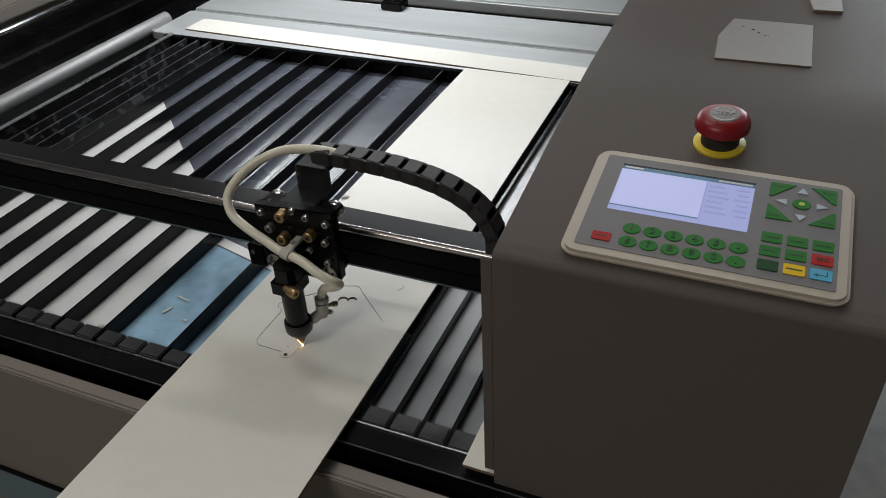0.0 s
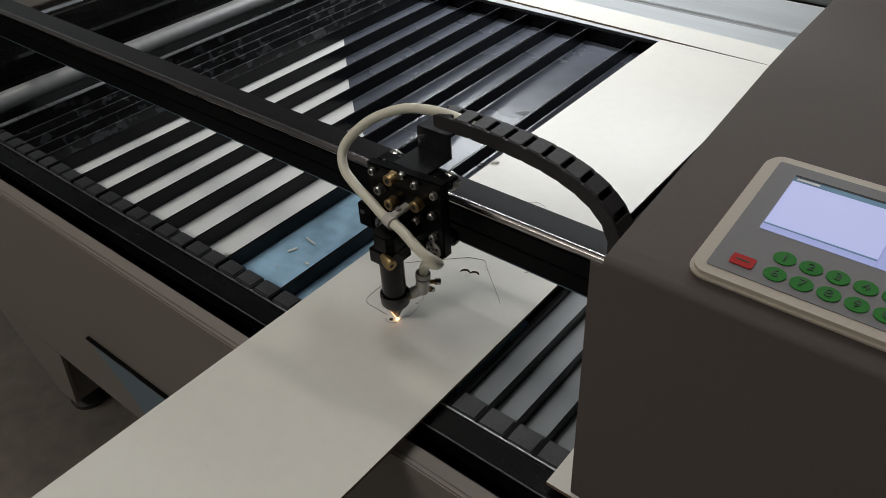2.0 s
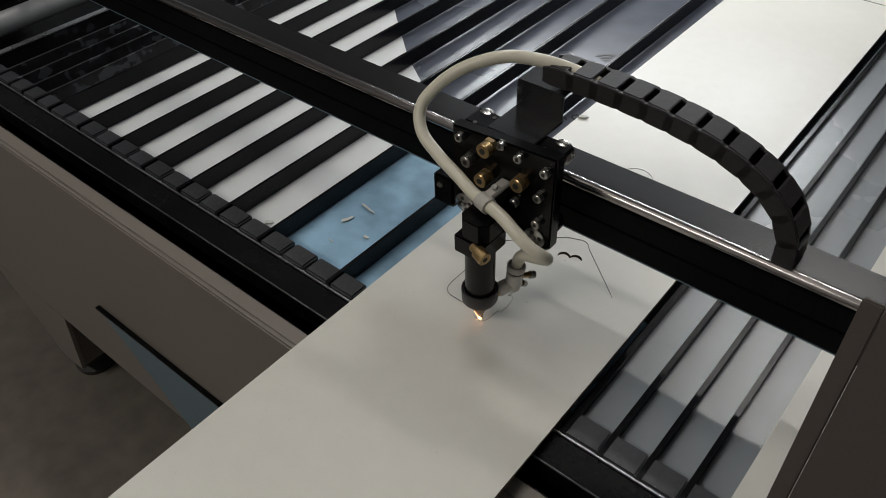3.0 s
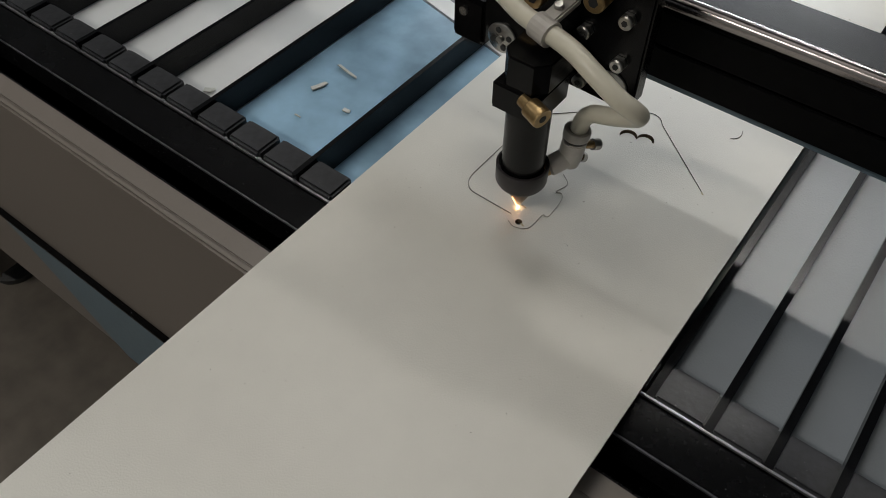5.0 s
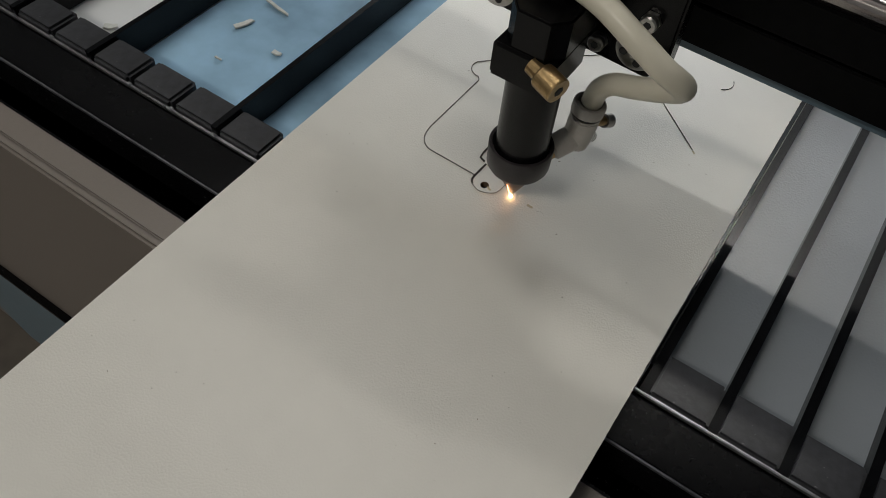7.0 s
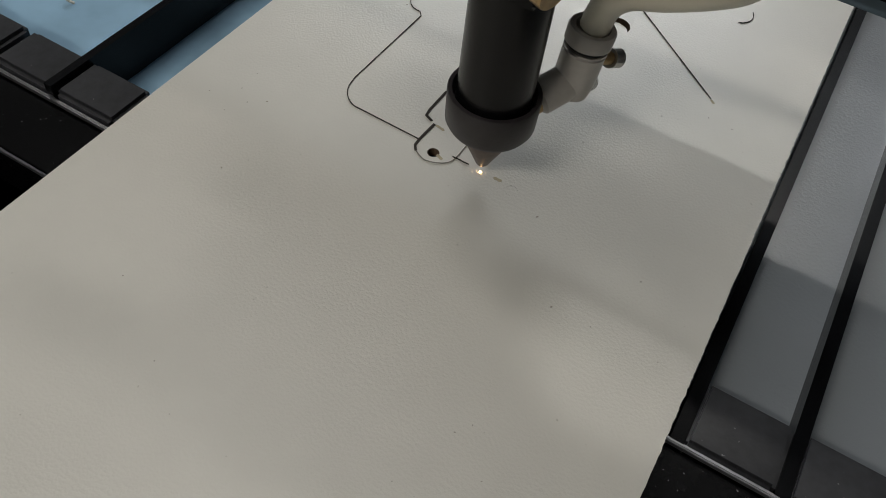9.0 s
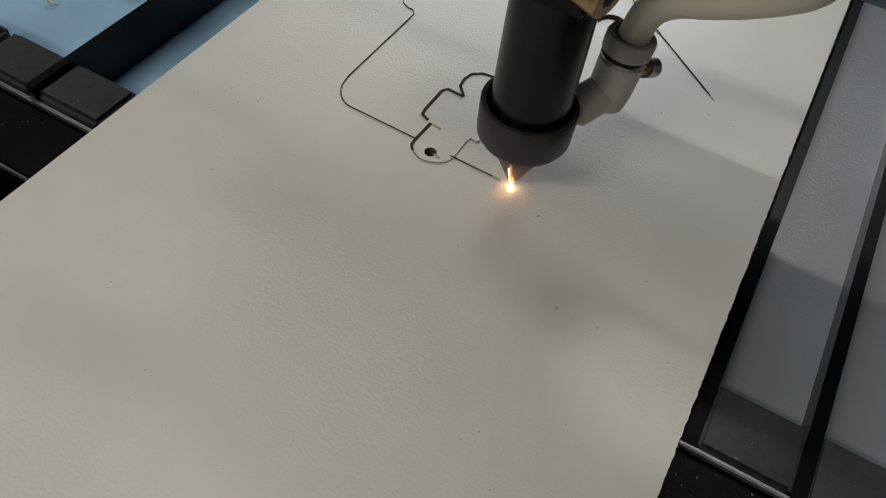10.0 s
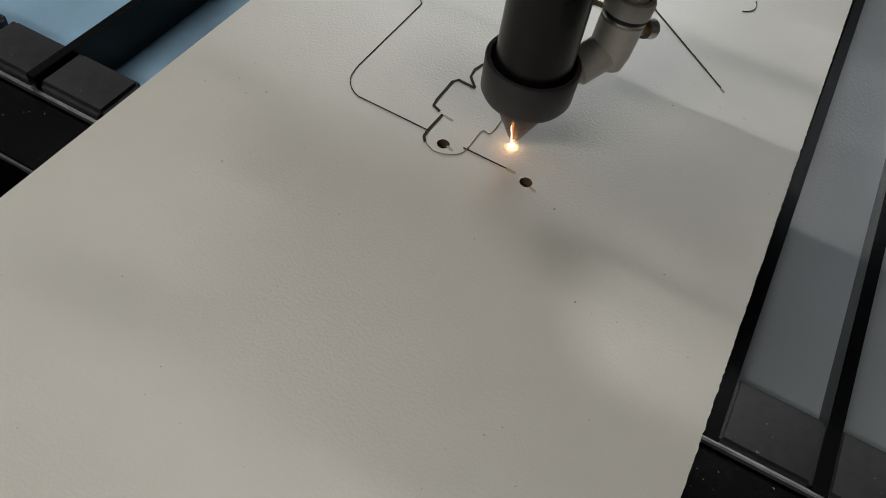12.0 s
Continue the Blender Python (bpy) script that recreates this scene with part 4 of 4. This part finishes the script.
                part("key_print", bmk, M_INK, k)
            elif m is not M_DKGREEN:
                part("key_print", box(x0 + 0.002, x0 + 0.012, y0 + 0.0001, y0 + 0.0015, f + 0.0008, f + 0.0009), M_INK, k)
    # emergency stop
    c = Vector((0.4935, 0.1765, ZC))
    es = part("emergency_stop", lathe([(0, 0.0225), (0.0022, 0.0225), (0.0030, 0.0215)], at=c, n=40), M_YELLOW, t, "red mushroom emergency stop on a yellow ring", True)
    es.matrix_basis = off.inverted() @ pose(0.4843, 0.1285, 0.2599, lean, 0, 0) @ Matrix.Diagonal((0.88, 0.88, 0.90, 1)) @ Matrix.Translation(-c) @ off
    part("stop_collar", lathe([(0.003, 0.0165), (0.016, 0.0165), (0.017, 0.0155)], at=c, n=32), M_RUBBER, es, "black collar", True)
    part("stop_button", lathe([(0.0165, 0.0165), (0.0170, 0.0215), (0.0190, 0.0235), (0.0240, 0.0233), (0.0275, 0.0215), (0.0300, 0.0178), (0.0308, 0.0125)], at=c, n=44), M_STOP, es, "red mushroom button", True)
    part("stop_disc", lathe([(0.0303, 0.0126), (0.0312, 0.0126)], at=c, n=32), M_DISC, es, "grey printed disc")
    letters("STOP", 0.0078, (c.x, c.y, c.z + 0.0316), M_PALE, es, turn=pose(0, 0, 0, 0, 0, 12))
    for a0, a1 in ((25, 150), (205, 330)):
        part("arrow_arc", ribbon(arc(c.x, c.y, 0.0102, a0 + 10, a1, 10), 0.0010, c.z + 0.0313, 0.0002), M_PALE, es)
    return t


console()


# ---- loose things on the console ----
def console_things():
    rest = pose(0, 0.211, 0.2697, math.degrees(math.atan(0.0347)), 0, 0)
    c = flat_sheet("white_card", [(0.4611, 0.0582), (0.5435, 0.0606), (0.5409, 0.1568), (0.4674, 0.1564), (0.4580, 0.1098)], 0.0002, 0.0018, M_CARD, "small grey-white offcut with a clipped corner and tiny holes", "offcut",
                   [circle(0.4880, 0.132, 0.0016, 10), circle(0.4935, 0.126, 0.0012, 10), circle(0.5000, 0.120, 0.0010, 10), circle(0.4780, 0.138, 0.0010, 10), circle(0.5030, 0.1202, 0.0008, 8)])
    c.matrix_basis = rest
    o = flat_sheet("white_offcut", [(0.5393, 0.194), (0.5663, 0.196), (0.5635, 0.256), (0.530, 0.250)], 0.0002, 0.0034, M_CARD, "thick grey-white offcut lying on the console", "offcut")
    o.matrix_basis = rest


console_things()


# ---- chips in the tray ----
def chips():
    spots = ((-0.092, 0.066, 0.015, 0.006, 70, "pale wood chip lying in the tray"), (-0.087, 0.090, 0.024, 0.0035, -8, "long pale wood chip in the tray"), (-0.0595, 0.058, 0.007, 0.005, 10, "small pale chip in the tray"),
             (-0.082, 0.034, 0.006, 0.0018, 0, "tiny pale chip in the tray"), (-0.149, 0.016, 0.010, 0.007, 40, "yellowish chip beside the rail"))
    for x, y, a, b, turn, label in spots:
        own = prism([(-a / 2, -b / 3), (a * 0.1, -b / 2), (a / 2, -b / 4), (a * 0.42, b / 3), (0, b * 0.35), (-a * 0.45, b / 2)], 0, 0.0014, bevel=0.0003)
        own.transform(pose(0, 0, 0, random.uniform(-4, 4), random.uniform(-4, 4), turn) @ Matrix.Diagonal((0.85, 0.8, 0.8, 1)))
        ob = part("wood_chip", own, M_CHIP)
        ob.location = (x, y, ZB + 0.0006)
        tagged(ob, label, "wood chip", group="chips in the tray")


chips()


# ---- what falls out of the second hole ----
def scraps():
    def scrap(name, x, y, z, pts, th, m, label, turn):
        own = prism(pts, 0, th, bevel=0.0003)
        own.transform(pose(0, 0, 0, 2, -3, turn))
        ob = part(name, own, m)
        ob.location = (x, y, z)
        tagged(ob, label, "scrap")
    scrap("board_scrap", 0.0105, 0.3235, 0.0006, [(-0.005, -0.002), (0.002, -0.0026), (0.006, 0.0), (0.003, 0.0026), (-0.004, 0.002)], 0.0016, M_CHIP, "small yellowish board scrap on the sheet's edge", 25)
    # dark printing on the tray's film: three arcs and a row of rings
    tray = next(o for o in bpy.data.objects if o.name == "tray")
    z = ZB - 0.0019
    for r in (0.007, 0.0135, 0.020):
        part("printed_arc", ribbon(arc(-0.0510, 0.4830, r, 70, 165, 10), 0.0034, z, 0.0002), M_RUBBER, tray, "dark printed arc")
    for x, y in ((-0.0270, 0.3430), (-0.0160, 0.3560), (-0.0050, 0.3660)):
        part("printed_ring", ribbon(arc(x, y, 0.0048, 20, 330, 14), 0.0022, z, 0.0002), M_RUBBER, tray, "dark printed ring")


scraps()


def slug():
    own = lathe([(-0.0034, 0.00207), (-0.00002, 0.00207)], n=20)
    s = part("cut_slug", own, M_BOARD)
    return tagged(s, "tiny round white slug cut from the sheet", "slug")


slug_b = slug()


# ---- what moves ----
CUT = [(0, 0.1096, 0.0461), (0.5, 0.1085, 0.0414), (1, 0.1050, 0.0400), (1.5, 0.1048, 0.0360), (2, 0.1046, 0.0313), (2.5, 0.1036, 0.0275), (3, 0.1006, 0.0247), (3.5, 0.0960, 0.0246), (3.7, 0.0945, 0.0247),
       (4.2, 0.0895, 0.032), (5.3, 0.0935, 0.0372), (5.5, 0.0924, 0.0390), (5.6, 0.0928, 0.0408), (5.7, 0.0935, 0.0425), (5.8, 0.1010, 0.0410), (5.9, 0.1150, 0.0330), (6.0, 0.1212, 0.0300), (6.1, 0.1210, 0.0297), (6.5, 0.1170, 0.0293),
       (7, 0.1128, 0.0291), (7.2, 0.1105, 0.0293), (8.0, 0.1070, 0.0293), (8.8, 0.1145, 0.0293), (9, 0.1167, 0.0291), (9.5, 0.1212, 0.0286), (9.8, 0.1275, 0.0286), (10, 0.1282, 0.0288), (10.2, 0.1265, 0.0279), (10.5, 0.1280, 0.0266),
       (10.7, 0.1292, 0.0286), (10.8, 0.1290, 0.0300), (10.9, 0.1230, 0.0330), (11, 0.1210, 0.0333), (11.2, 0.1192, 0.0342), (11.5, 0.1184, 0.0362), (12, 0.1184, 0.0396)]


def motions():
    walk(beam, [(t, pose(0, y, 0)) for t, x, y in CUT])
    walk(laser, [(t, pose(x, y, 0)) for t, x, y in CUT])
    walk(cable, [(t, pose(x, y, 0)) for t, x, y in CUT])
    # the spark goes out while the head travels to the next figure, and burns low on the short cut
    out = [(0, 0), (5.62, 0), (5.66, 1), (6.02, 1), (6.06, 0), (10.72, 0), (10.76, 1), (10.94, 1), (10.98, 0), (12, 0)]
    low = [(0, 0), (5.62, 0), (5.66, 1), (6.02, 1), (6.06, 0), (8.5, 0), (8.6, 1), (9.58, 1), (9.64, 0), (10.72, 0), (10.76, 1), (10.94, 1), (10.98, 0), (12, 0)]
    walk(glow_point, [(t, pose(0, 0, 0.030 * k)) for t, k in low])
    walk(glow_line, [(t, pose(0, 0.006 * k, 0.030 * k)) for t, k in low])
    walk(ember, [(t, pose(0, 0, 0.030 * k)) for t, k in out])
    # cuts that open through the sheet as the head passes
    for t, ob in OPENING:
        walk(ob, [(0, pose(0, 0, -0.0015)), (t - 0.15, pose(0, 0, -0.0015)), (t, pose(0, 0, 0)), (12, pose(0, 0, 0))])
    bx, by = HOLE_B
    walk(slug_b, [(0, pose(bx, by, 0)), (10.62, pose(bx, by, 0)), (10.78, pose(bx + 0.001, by, -0.032, 20, 0, 0)), (12, pose(bx + 0.001, by, -0.032, 20, 0, 0))])


motions()
